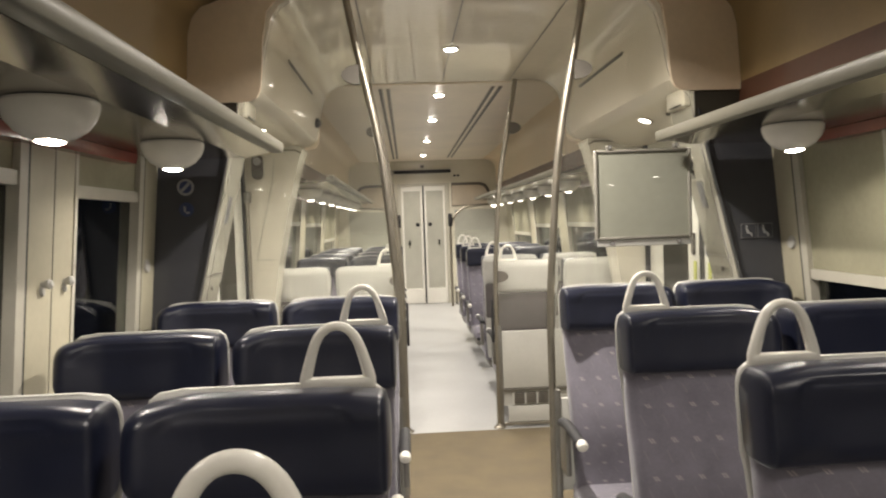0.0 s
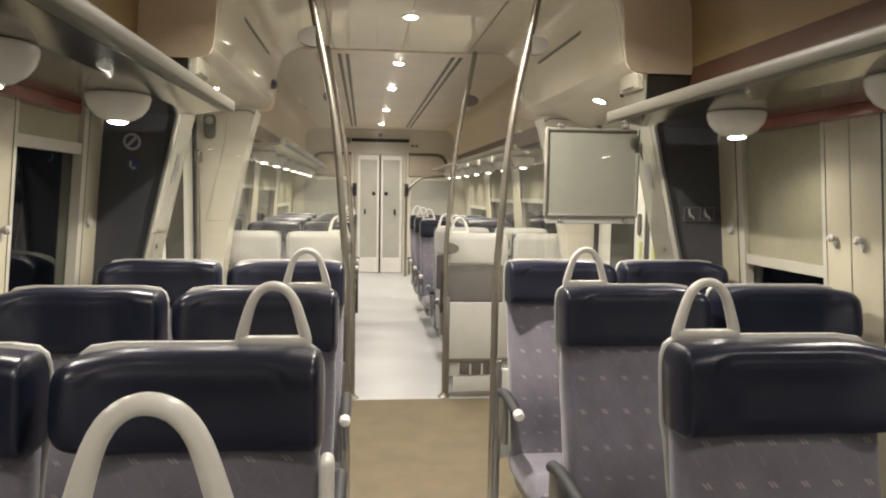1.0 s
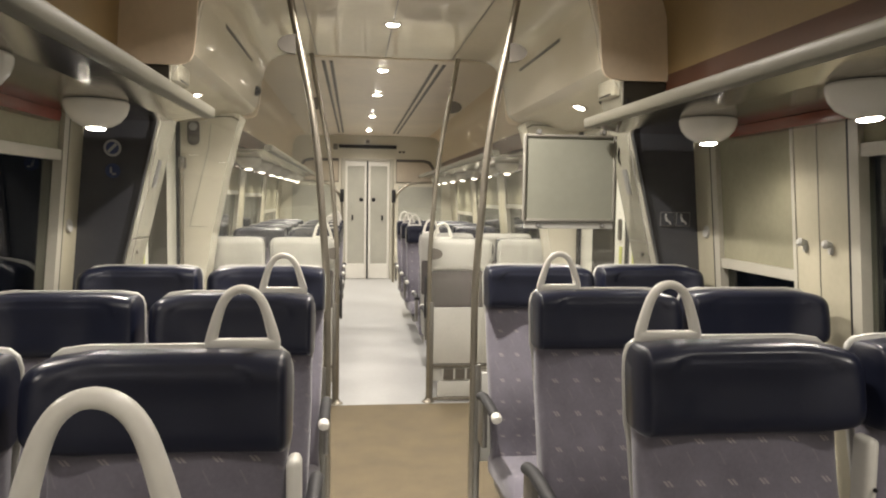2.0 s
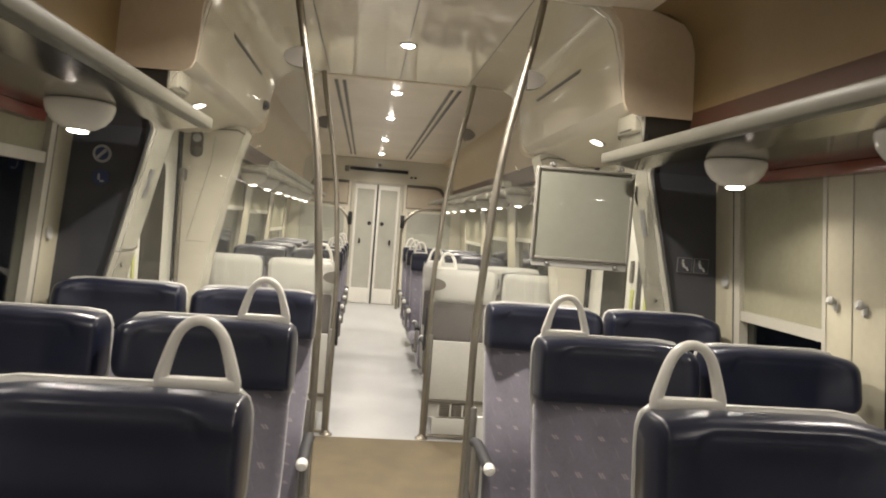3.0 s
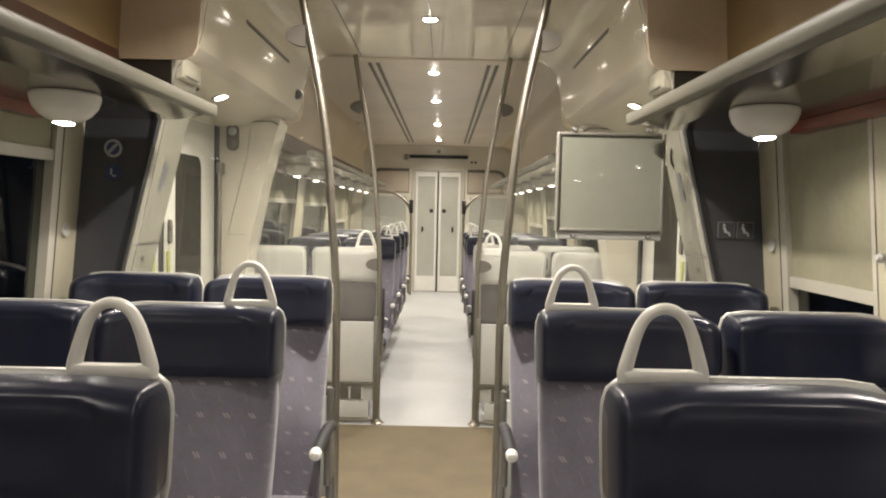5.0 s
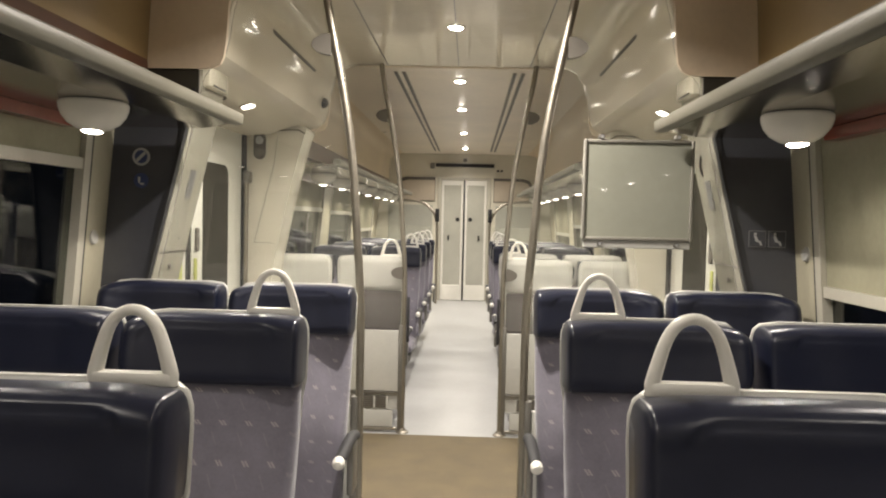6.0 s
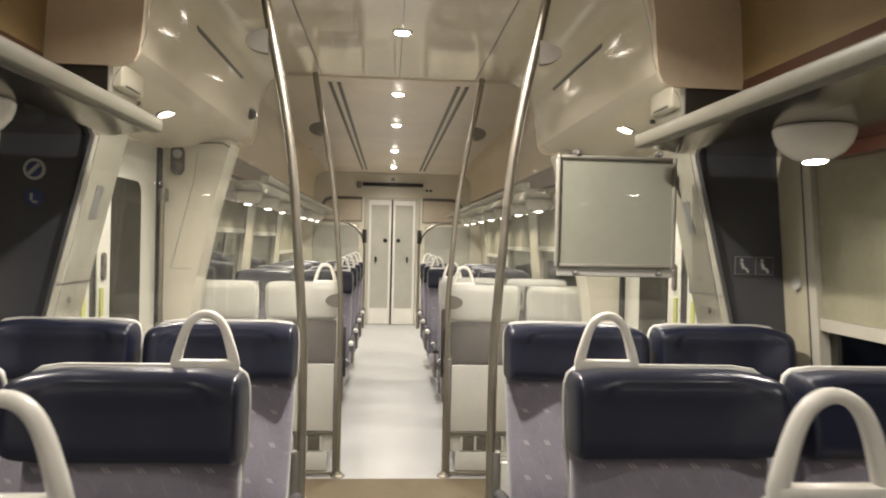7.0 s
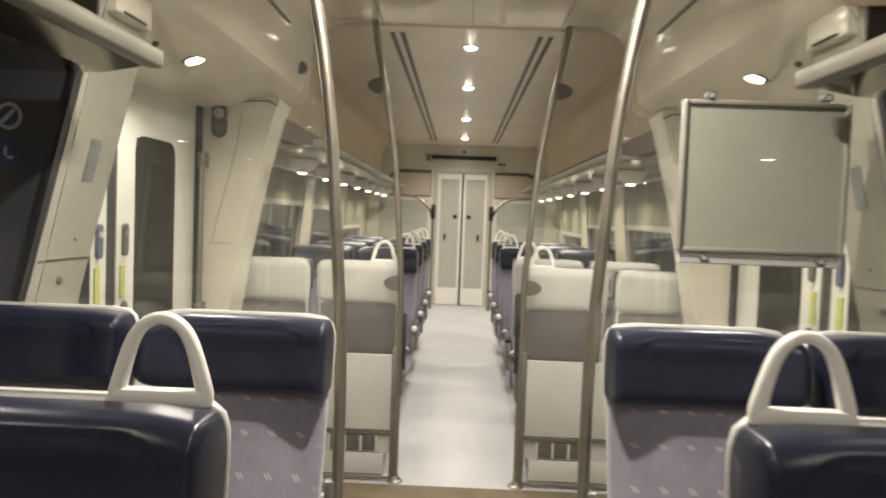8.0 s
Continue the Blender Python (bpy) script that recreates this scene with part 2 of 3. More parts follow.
fl = part("floor", prism(B(), [(YV1, 0), (10.5, 0), (12.1, 0.17), (YE + 1.6, 0.17), (YE + 1.6, -0.1), (YV1, -0.1)], "x", -1.5, 1.5), FLOOR_LIGHT)
tagged(fl, "pale cream speckled vinyl floor of the far saloon", "floor", kind="structure")
tr = part("trim", bx(B(), -1.38, 1.38, 4.03, 4.06, -0.05, 0.004), WHITE_PLASTIC)
tagged(tr, "pale threshold strip between vinyl and brown mat", "threshold strip", kind="structure")

# windows: (y0, y1, blind bottom on the left, on the right)
WINDOWS = [(-2.60, 0.02, 1.30, 1.30), (0.30, 2.84, 1.66, 1.66), (3.135, 3.745, 1.637, 1.225), (6.75, 8.25, 1.52, 1.42), (8.60, 10.1, 1.50, 1.40), (10.45, 12.0, 1.28, 1.28)]
WZ0, WZ1 = 0.86, 1.86
WNAMES = {-1: "wall_west", 1: "wall_east"}
for side in (-1, 1):
    for a, b, wins in ((Y0, YV0, WINDOWS[:3]), (YV1, YE, WINDOWS[3:])):
        bm = B()
        wall_piece(bm, side, a, b, -0.05, WZ0)
        wall_piece(bm, side, a, b, WZ1, 2.30)
        edges = [a] + [v for w in wins for v in w[:2]] + [b]
        for p, q in zip(edges[::2], edges[1::2]):
            wall_piece(bm, side, p, q, WZ0, WZ1)
        tagged(part(WNAMES[side], bm, WALL), "cream laminate carriage side wall with window openings", "wall", kind="structure")

count = 0
for side in (-1, 1):
    for y0, y1, bl, br in WINDOWS:
        count += 1
        zb = bl if side < 0 else br
        w = thing("window_%d" % count, "carriage window with pale frame and half-drawn grey-green blind", "window", kind="structure")
        bm = B()
        wall_piece(bm, side, y0, y1, WZ0, WZ1, 0.034, 0.006)
        pane = part("pane", bm, WINDOW_GLASS, w, "dark window pane against the night")
        pane.visible_shadow = False
        fr = B()
        for p, q, r, s in ((y0, y1, WZ0, WZ0 + 0.035), (y0, y1, WZ1 - 0.035, WZ1), (y0, y0 + 0.02, WZ0 + 0.035, WZ1 - 0.035), (y1 - 0.045, y1, WZ0 + 0.035, WZ1 - 0.035)):
            wall_piece(fr, side, p, q, r, s, -0.004, 0.037)
        part("window_frame", fr, FRAME_WHITE, w)
        bm = B()
        wall_piece(bm, side, y1 + 0.002, y1 + 0.012, WZ0, WZ1, -0.003, 0.01)
        part("gasket", bm, RUBBER, w, "black rubber gasket")
        bm = B()
        wall_piece(bm, side, y0 + 0.022, y1 - 0.047, zb + 0.03, WZ1 - 0.03, 0.016, 0.004)
        part("blind", bm, BLIND, w, "grey-green roller blind cloth")
        bm = B()
        wall_piece(bm, side, y0 + 0.021, y1 - 0.046, zb - 0.012, zb + 0.029, 0.002, 0.025)
        part("blind_bar", bm, FRAME_WHITE, w, "pale blind bottom bar")

# red band, tan cove, cornice beam and smoked shelf along both saloons
for side in (-1, 1):
    for a, b in ((Y0, YV0), (YV1 + 0.12, YE)):
        cove = [(1.20, 2.075), (1.185, 2.33), (1.165, 2.40), (1.12, 2.455), (1.05, 2.482), (0.98, 2.49)]
        out = [(0.98, 2.53), (1.15, 2.52), (1.25, 2.40), (1.26, 2.075)]
        poly = [(side * x, z) for x, z in cove + out]
        # near run takes the darkened tan, far run the one painted as brighter lit
        tagged(part("trim", prism(B(), poly, "y", a, b), TAN_DIM if a < 0 else TAN_LIT), "tan curved cove panel above the luggage shelf, dimmer or brighter light put into its colour", "cove panel", kind="structure")
        poly = [(side * x, z) for x, z in ((1.19, 1.93), (1.20, 2.075), (1.27, 2.075), (1.27, 1.93))]
        tagged(part("trim", prism(B(), poly, "y", a, b), DARK_RED), "dark red strip under the tan cove", "trim strip", kind="structure")
    bm = prism(B(), [(side * x, z) for x, z in ((1.302, 1.764), (1.296, 1.785), (1.296, 1.802), (1.36, 1.802), (1.36, 1.764))], "y", Y0, 3.56)
    tagged(part("trim", bm, RED), "red band on the wall under the luggage rack", "trim strip", kind="structure")
    bm = prism(B(), [(side * x, z) for x, z in ((1.302, 1.764), (1.296, 1.785), (1.296, 1.802), (1.36, 1.802), (1.36, 1.764))], "y", 6.03, YE)
    tagged(part("trim", bm, RED), "red band on the wall under the luggage rack", "trim strip", kind="structure")
    for a, b in ((Y0, YV0 - 0.058), (6.03, 12.30)):
        t = thing("luggage_rack", "overhead luggage rack with smoked mirror-like underside and cream lip", "luggage rack", "luggage racks")
        prof = [(0.803, 1.820), (0.7995, 1.824), (0.7985, 1.857), (0.802, 1.862), (0.808, 1.8635), (0.838, 1.863), (0.850, 1.856), (0.852, 1.835), (0.846, 1.820), (0.825, 1.818)]
        part("lip", prism(B(), [(side * x, z) for x, z in prof], "y", a, b), LIP, t, "cream rounded front lip", 1.0)
        part("underside", prism(B(), [(side * x, z) for x, z in ((0.853, 1.8225), (0.96, 1.803), (1.322, 1.803), (1.322, 1.8285), (0.853, 1.8285))], "y", a, b), SMOKED, t, "smoked reflective glass underside", 0.05)
        k = a + 0.35
        while k < b:
            part("bracket", bx(B(), *sorted((side * 0.851, side * 1.20)), k - 0.012, k + 0.012, 1.829, 1.850, 0.003, 1), GREY_METAL, t)
            k += 0.85
    # thin dark sheet painted as the shade between end panel and beam
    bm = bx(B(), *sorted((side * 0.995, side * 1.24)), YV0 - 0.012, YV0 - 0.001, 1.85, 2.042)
    tagged(part("trim", bm, SHADE_AND_SEAM), "dark sheet standing for the shade under the soffit end panel", "recess", kind="structure")

# ceilings
bm = bx(B(), -1.0, 1.0, Y0, YV0 + 0.0, CZ, CZ + 0.08)
tagged(part("ceiling", bm, CEILING_FAR), "beige flat ceiling of the near saloon", "ceiling", kind="structure")
bm = bx(B(), -1.0, 1.0, YV1 + 0.12, YE, CZ, CZ + 0.08)
tagged(part("ceiling", bm, CEILING_FAR), "beige flat ceiling of the far saloon", "ceiling", kind="structure")
bm = B()
soffit = [(0.0, 2.50), (0.66, 2.50), (0.74, 2.488), (0.80, 2.455), (0.838, 2.40), (0.872, 2.28), (0.892, 2.155), (0.908, 2.107), (0.945, 2.076), (1.00, 2.059), (1.09, 2.044), (1.22, 1.994), (1.42, 1.975)]
full = [(-x, z) for x, z in reversed(soffit)] + soffit[1:] + [(1.42, 2.62), (-1.42, 2.62)]
prism(bm, full, "y", YV0 + 0.001, YV1 + 0.118)
tagged(part("ceiling", bm, CEILING, sharp=0.5), "glossy cream vestibule ceiling with sloping sides over the doors", "ceiling", kind="structure")
for side in (-1, 1):
    # end face of the soffit towards each saloon
    end = [(0.80, 2.489), (0.855, 2.42), (0.874, 2.30), (0.883, 2.16), (0.893, 2.09), (0.908, 2.062), (0.935, 2.048), (1.00, 2.043), (1.205, 2.043), (1.26, 2.40), (1.0, 2.489)]
    for a, b in ((YV0 - 0.02, YV0), (YV1 + 0.119, YV1 + 0.139)):
        tagged(part("trim", prism(B(), [(side * x, z) for x, z in end], "y", a, b), TAN_PALE), "pale tan rounded end panel of the vestibule soffit", "end panel", kind="structure")

    seam = [(1.213, 2.046), (1.205, 2.043), (1.196, 2.30), (1.17, 2.40), (1.125, 2.455), (1.05, 2.480), (1.05, 2.4885), (1.13, 2.464), (1.178, 2.406), (1.204, 2.30)]
    tagged(part("trim", prism(B(), [(side * x, z) for x, z in seam], "y", YV0 - 0.0245, YV0 - 0.0205), SHADE_AND_SEAM), "dark seam between cove and soffit end panel", "seam", kind="structure")

# bulkheads on both sides of the doors
for side in (-1, 1):
    inner = [(1.42, 0.0), (1.24, 0.0), (1.24, 0.9), (1.19, 1.2), (1.00, 1.98), (1.00, 2.06), (1.42, 2.02)]
    poly = [(side * x, z) for x, z in inner]
    # near bulkheads get the cream darkened for shade, far ones the full cream
    tagged(part("wall_bulkhead_near", prism(B(), poly, "y", YV0 + 0.012, 4.22), BULKHEAD_DIM), "cream slanted bulkhead beside the doors, darkened in colour to stand for shade", "bulkhead", kind="structure")
    dark = [(1.42, 0.6), (1.255, 0.6), (1.255, 0.9), (1.205, 1.2), (1.025, 1.94), (1.06, 1.99), (1.33, 1.945), (1.42, 0.9)]
    p = part("trim", prism(B(), [(side * x, z) for x, z in dark], "y", YV0 - 0.01, YV0 + 0.010), NAVY_PANEL)
    tagged(p, "dark navy laminate panel on the bulkhead", "wall panel", kind="structure")
    inner = [(1.42, 0.0), (1.22, 0.0), (1.22, 0.9), (1.175, 1.2), (1.085, 1.64), (0.995, 1.985), (0.978, 2.025), (0.985, 2.045), (1.03, 2.055), (1.42, 2.02)]
    tagged(part("wall_bulkhead_far", prism(B(), [(side * x, z) for x, z in inner], "y", 5.765, 6.02), CREAM), "cream slanted bulkhead panel beyond the doors", "bulkhead", kind="structure")

# side doors
n = 0
for side in (-1, 1):
    bm = B()
    bx(bm, *sorted((side * 1.42, side * 1.50)), 4.20, 5.76, 2.0, 2.5)
    tagged(part("wall_header", bm, CREAM), "cream panel over the sliding doors", "wall", kind="structure")
    for y0, y1 in ((4.22, 4.779), (4.861, 5.699)):
        n += 1
        d = thing("door_%d" % n, "cream sliding carriage door leaf with rounded dark window", "door", kind="structure")
        bm = B()
        x0, x1 = sorted((side * 1.385, side * 1.43))
        wy0, wy1, wz0, wz1 = (y0 + 0.14, y1 - 0.14, 0.75, 1.76) if y0 < 4.5 else (5.03, 5.425, 0.75, 1.75)
        bx(bm, x0, x1, y0, wy0, 0.0, 2.0)
        bx(bm, x0, x1, wy1, y1, 0.0, 2.0)
        bx(bm, x0, x1, wy0, wy1, 0.0, wz0)
        bx(bm, x0, x1, wy0, wy1, wz1, 2.0)
        part("leaf", bm, DOOR_PANEL, d)
        rim = [((wy0 + wy1) / 2 + a, (wz0 + wz1) / 2 + b) for a, b in rrect(wy1 - wy0 + 0.02, wz1 - wz0 + 0.02, 0.07)]
        part("door_window", prism(B(), rim, "x", side * 1.380, side * 1.3845), DOOR_GLASS, d, "dark window with rounded corners")
        edge = y1 - 0.076 if y0 < 4.5 else y0 + 0.048
        bm = bx(B(), *sorted((side * 1.377, side * 1.3845)), edge - 0.019, edge + 0.019, 1.09, 1.225, 0.002, 1)
        part("warning_strip", bm, YELLOW, d, "yellow-green warning strip")
    bm = bx(B(), *sorted((side * 1.39, side * 1.425)), 4.780, 4.860, 0.0, 2.0)
    tagged(part("trim", bm, RUBBER), "black rubber seal between the door leaves", "door seal", kind="structure")
    bm = bx(B(), *sorted((side * 1.37, side * 1.42)), 5.700, 5.764, 0.0, 2.0)
    tagged(part("trim", bm, RUBBER), "black rubber seal at the door post", "door seal", kind="structure")

# closing walls at both ends, with the double door
tagged(part("wall_south", bx(B(), -1.5, 1.5, Y0 - 0.1, Y0, -0.05, 2.6), CREAM), "plain cream end wall", "wall", kind="structure")
bm = B()
bx(bm, -1.5, -0.42, YE, YE + 0.06, -0.05, 2.58)
bx(bm, 0.42, 1.5, YE, YE + 0.06, -0.05, 2.58)
bx(bm, -0.42, 0.42, YE, YE + 0.06, 2.12, 2.58)
tagged(part("wall_north", bm, CREAM), "cream end wall round the double door", "wall", kind="structure")

# ---- end door and its surroundings ----
for side in (-1, 1):
    d = thing("door_%d" % (5 if side < 0 else 6), "pale glazed leaf of the closed end double door", "door", kind="structure")
    x0, x1 = (-0.355, -0.013) if side < 0 else (0.013, 0.355)
    z0, z1 = 0.18, 2.08
    bm = B()
    bx(bm, x0, x0 + 0.036, YE + 0.005, YE + 0.045, z0, z1, 0.004, 1)
    bx(bm, x1 - 0.036, x1, YE + 0.005, YE + 0.045, z0, z1, 0.004, 1)
    bx(bm, x0 + 0.036, x1 - 0.036, YE + 0.005, YE + 0.045, z0, 0.42, 0.004, 1)
    bx(bm, x0 + 0.036, x1 - 0.036, YE + 0.005, YE + 0.045, 2.0, z1, 0.004, 1)
    part("leaf_frame", bm, WHITE_PLASTIC, d)
    part("pane", bx(B(), x0 + 0.034, x1 - 0.034, YE + 0.022, YE + 0.028, 0.41, 2.01), DOOR_GLAZE, d, "pale reflective glazing")
    part("sticker", disc(B(), (side * 0.10, YE + 0.019, 1.46), (0, -1, 0), 0.032, 0.002), BLACK, d, "dark round sticker")
    part("door_handle", bx(B(), side * 0.24 - 0.014, side * 0.24 + 0.014, YE - 0.012, YE + 0.022, 1.13, 1.21, 0.005, 1), BLACK, d, "black recessed handle")
    bm = bx(B(), *sorted((side * 0.357, side * 0.419)), YE - 0.02, YE + 0.058, 0.15, 2.12, 0.006, 1)
    tagged(part("trim", bm, FRAME_WHITE), "pale post of the end door frame", "door frame", kind="structure")
tagged(part("trim", bx(B(), -0.0115, 0.0115, YE - 0.004, YE + 0.05, 0.18, 2.08), BLACK), "black rubber seal between end door leaves", "door seal", kind="structure")
tagged(part("trim", bx(B(), -0.356, 0.356, YE - 0.02, YE + 0.058, 2.082, 2.118, 0.004, 1), FRAME_WHITE), "pale head of the end door frame", "door frame", kind="structure")

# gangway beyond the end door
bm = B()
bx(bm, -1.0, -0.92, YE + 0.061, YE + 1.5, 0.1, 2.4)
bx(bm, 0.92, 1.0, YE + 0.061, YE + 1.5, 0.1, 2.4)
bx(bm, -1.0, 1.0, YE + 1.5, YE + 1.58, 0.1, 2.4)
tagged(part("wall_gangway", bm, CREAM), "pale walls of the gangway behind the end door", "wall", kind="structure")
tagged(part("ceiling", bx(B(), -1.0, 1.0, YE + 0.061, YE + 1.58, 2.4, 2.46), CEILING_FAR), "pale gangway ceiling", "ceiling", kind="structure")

for side in (-1, 1):
    # rounded upper windows beside the door
    w = thing("window_%d" % (13 if side < 0 else 14), "dark rounded glazed panel in the end wall beside the door", "window", kind="structure")
    zz = [(0.46, 1.74), (0.46, 2.12), (0.92, 2.12), (1.02, 2.09), (1.08, 2.00), (1.10, 1.90), (1.10, 1.74)]
    part("window_frame", prism(B(), [(side * x, z) for x, z in zz], "y", YE - 0.014, YE - 0.001), CLAMP, w)
    zi = [(0.47, 1.755), (0.47, 2.075), (0.90, 2.075), (0.985, 2.05), (1.035, 1.98), (1.06, 1.89), (1.06, 1.755)]
    part("pane", prism(B(), [(side * x, z) for x, z in zi], "y", YE - 0.019, YE - 0.0145), TINTED, w)
    # big pale glazed panel under it
    w = thing("window_%d" % (15 if side < 0 else 16), "grey-green glazed lower panel in the end wall", "window", kind="structure")
    part("pane", bx(B(), *sorted((side * 0.50, side * 1.20)), YE - 0.012, YE - 0.001, 1.0, 1.68, 0.003, 1), PALE_GLAZE, w)
    # arched grab rail
    r = thing("arched_rail", "curved steel grab rail arching from aisle to wall", "grab rail", "arched rails by the end door")
    pts = [(side * 0.40, 12.15, floor_z(12.15) - 0.002)] + [(side * 0.40, 12.15, z) for z in (0.6, 1.0, 1.35)]
    for k in range(1, 9):
        a = radians(90 * k / 8)
        pts.append((side * (0.40 + 0.36 * (1 - math.cos(a))), 12.15, 1.35 + 0.38 * math.sin(a)))
    pts.append((side * 1.34, 12.15, 1.76))
    part("rail", tube(B(), pts, 0.020), STEEL, r)
    part("screen", bx(B(), *sorted((side * 0.44, side * 1.33)), 12.146, 12.154, 0.5, 1.35), CLEAR, r, "clear glass screen").visible_shadow = False
    part("bracket", bx(B(), side * 0.40 - 0.03, side * 0.40 + 0.03, 12.10, 12.20, 1.42, 1.62, 0.01), BLACK, r, "black loudspeaker-like box on the rail")

ds = thing("passenger_display", "unlit black passenger display bar above the end door", "display")
part("housing", bx(B(), -0.46, 0.46, YE - 0.07, YE - 0.001, 2.285, 2.335, 0.006), BLACK, ds)
part("end_box", bx(B(), -0.545, -0.475, YE - 0.08, YE - 0.001, 2.255, 2.345, 0.012), GREY_METAL, ds)
part("bezel", bx(B(), -0.47, 0.47, YE - 0.055, YE - 0.001, 2.336, 2.348, 0.003, 1), SHELL, ds)
sm = thing("door_sensor", "small dark sensor boxes over the end door", "sensor")
part("eye_box", bx(B(), 0.50, 0.54, YE - 0.03, YE - 0.001, 2.22, 2.25, 0.006), BLACK, sm)
part("eye_box", bx(B(), 0.56, 0.60, YE - 0.03, YE - 0.001, 2.22, 2.25, 0.006), BLACK, sm)
part("eye_box", bx(B(), -0.03, 0.03, YE - 0.04, YE - 0.001, 2.37, 2.42, 0.008), GREY_METAL, sm)


# ---- poles, glass screens ----
def pole_x(z):
    return 0.333 + 0.040 * smooth(1.0, 1.75, z) + 0.165 * smooth(1.55, 2.75, z)


def glass_screen(y, side, full_low):
    t = thing("glass_screen", "clear glass draught screen on a curved steel pole", "glass screen", "glass screens of the vestibule")
    zs = [0.0, 0.3, 0.7, 1.0] + [1.0 + 0.1 * k for k in range(1, 16)]
    part("pole", tube(B(), [(side * pole_x(z), y, min(z, 2.498)) for z in zs if z < 2.45] + [(side * pole_x(2.5), y, 2.4985)], 0.0165, 16), STEEL, t)
    part("foot", lathe(B(), [(0.045, 0.0), (0.045, 0.006), (0.028, 0.016), (0.022, 0.03)], (side * pole_x(0), y, 0.0)), STEEL, t)
    for z in (1.10, 2.16) if full_low else (2.16,):
        px = pole_x(z)
        bm = B()
        for s in (-1, 1):
            arc = [(side * (px + 0.014 + 0.078 * math.cos(g)), z - 0.006 + 0.042 * math.sin(g)) for g in (math.pi * (k / 14 - 0.5) for k in range(15))]
            prism(bm, arc, "y", *sorted((y + s * 0.005, y + s * 0.016)))
        part("glass_clamp", bm, CLAMP_DARK, t, "dark oval glass clamp")
    edge = [(side * (pole_x(z) + 0.012), z) for z in (0.72, 1.0, 1.25, 1.5, 1.75, 2.0, 2.25, 2.40, 2.496)]
    outer = [(side * x, z) for x, z in ((0.655, 2.496), (0.735, 2.484), (0.795, 2.45), (0.832, 2.40), (0.866, 2.28), (0.886, 2.155), (0.901, 2.107), (0.938, 2.076), (0.985, 2.02), (1.17, 1.2), (1.22, 0.72))]
    g = part("pane", prism(B(), edge + outer, "y", y - 0.004, y + 0.004), CLEAR, t)
    g.visible_shadow = False
    part("lower_panel", bx(B(), *sorted((side * 0.365, side * 1.22)), y - 0.012, y + 0.012, 0.285, 0.70, 0.004), SHELL, t, "cream lower panel")
    part("post", bx(B(), *sorted((side * 0.338, side * 0.366)), y - 0.02, y + 0.02, 0.0, 0.74, 0.005), GREY_METAL, t)
    if full_low:
        part("edge_pad", bx(B(), *sorted((side * 0.297, side * 0.314)), y + 0.0, y + 0.028, 0.62, 0.93, 0.006), RUBBER, t, "upright black rubber edge pad")
        part("pad_mount", bx(B(), *sorted((side * 0.3135, side * 0.330)), y + 0.002, y + 0.020, 0.74, 0.80, 0.004, 1), GREY_METAL, t)
        part("bottom_rail", bx(B(), *sorted((side * 0.366, side * 1.22)), y - 0.016, y + 0.016, 0.012, 0.032, 0.004), STEEL, t)
        part("kick_panel", bx(B(), *sorted((side * 0.40, side * 1.22)), y + 0.005, y + 0.02, 0.034, 0.15, 0.003), SHELL, t)
        part("vent_frame", bx(B(), *sorted((side * 0.366, side * 1.22)), y - 0.006, y + 0.02, 0.262, 0.280, 0.003), GREY_METAL, t)
        v = part("vent", bx(B(), *sorted((side * 0.44, side * 0.70)), y + 0.004, y + 0.018, 0.165, 0.245), GREY_METAL, t, "dark vent opening")
        part("vent_back", bx(B(), *sorted((side * 0.366, side * 1.22)), y + 0.019, y + 0.028, 0.151, 0.261), SHELL, t)
        for k in range(4):
            xx = side * (0.44 + 0.0866 * k)
            if k < 3:
                for q in range(5):
                    zz = 0.175 + 0.015 * q
                    part("vent_slat", bx(B(), *sorted((xx + side * 0.008, xx + side * 0.079)), y - 0.001, y + 0.0035, zz - 0.003, zz + 0.003), CLAMP, v)
            part("vent_bar", bx(B(), xx - 0.006, xx + 0.006, y - 0.004, y + 0.004, 0.16, 0.25), SHELL, v)
    return t


for side in (-1, 1):
    glass_screen(3.945, side, False)
    glass_screen(5.95, side, True)

# ---- notice board ----
nb = thing("notice_board", "blank grey-white notice board in a metal frame on glass", "notice board")
y = 3.918
part("board", bx(B(), 0.553, 0.962, y, y + 0.012, 1.408, 1.782, 0.002, 1), BOARD, nb)
for a in ((0.541, 0.555, 1.399, 1.795), (0.960, 0.974, 1.399, 1.795)):
    part("frame_side", bx(B(), a[0], a[1], y - 0.008, y + 0.018, a[2], a[3], 0.006, 3), BOARD_FRAME, nb)
for z in (1.399, 1.782):
    part("frame_rail", bx(B(), 0.5555, 0.9595, y - 0.007, y + 0.018, z, z + 0.013, 0.004), BOARD_FRAME, nb)
part("lower_strip", bx(B(), 0.548, 0.968, y, y + 0.01, 1.368, 1.3985, 0.003, 1), SHELL, nb)
for x, z in ((0.613, 1.384), (0.914, 1.384), (0.611, 1.805), (0.909, 1.807)):
    part("stud", disc(B(), (x, y + 0.022, z), (0, -1, 0), 0.0115, 0.032, 18), GREY_METAL, nb)
    part("stud_cap", disc(B(), (x, y - 0.0095, z), (0, -1, 0), 0.006, 0.003, 14), SIGN_WHITE, nb)


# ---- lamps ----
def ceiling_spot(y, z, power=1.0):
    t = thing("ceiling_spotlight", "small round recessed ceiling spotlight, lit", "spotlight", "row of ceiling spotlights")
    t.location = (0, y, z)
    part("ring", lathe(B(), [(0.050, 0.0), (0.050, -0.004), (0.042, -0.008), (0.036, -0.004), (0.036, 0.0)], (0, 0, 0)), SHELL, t)
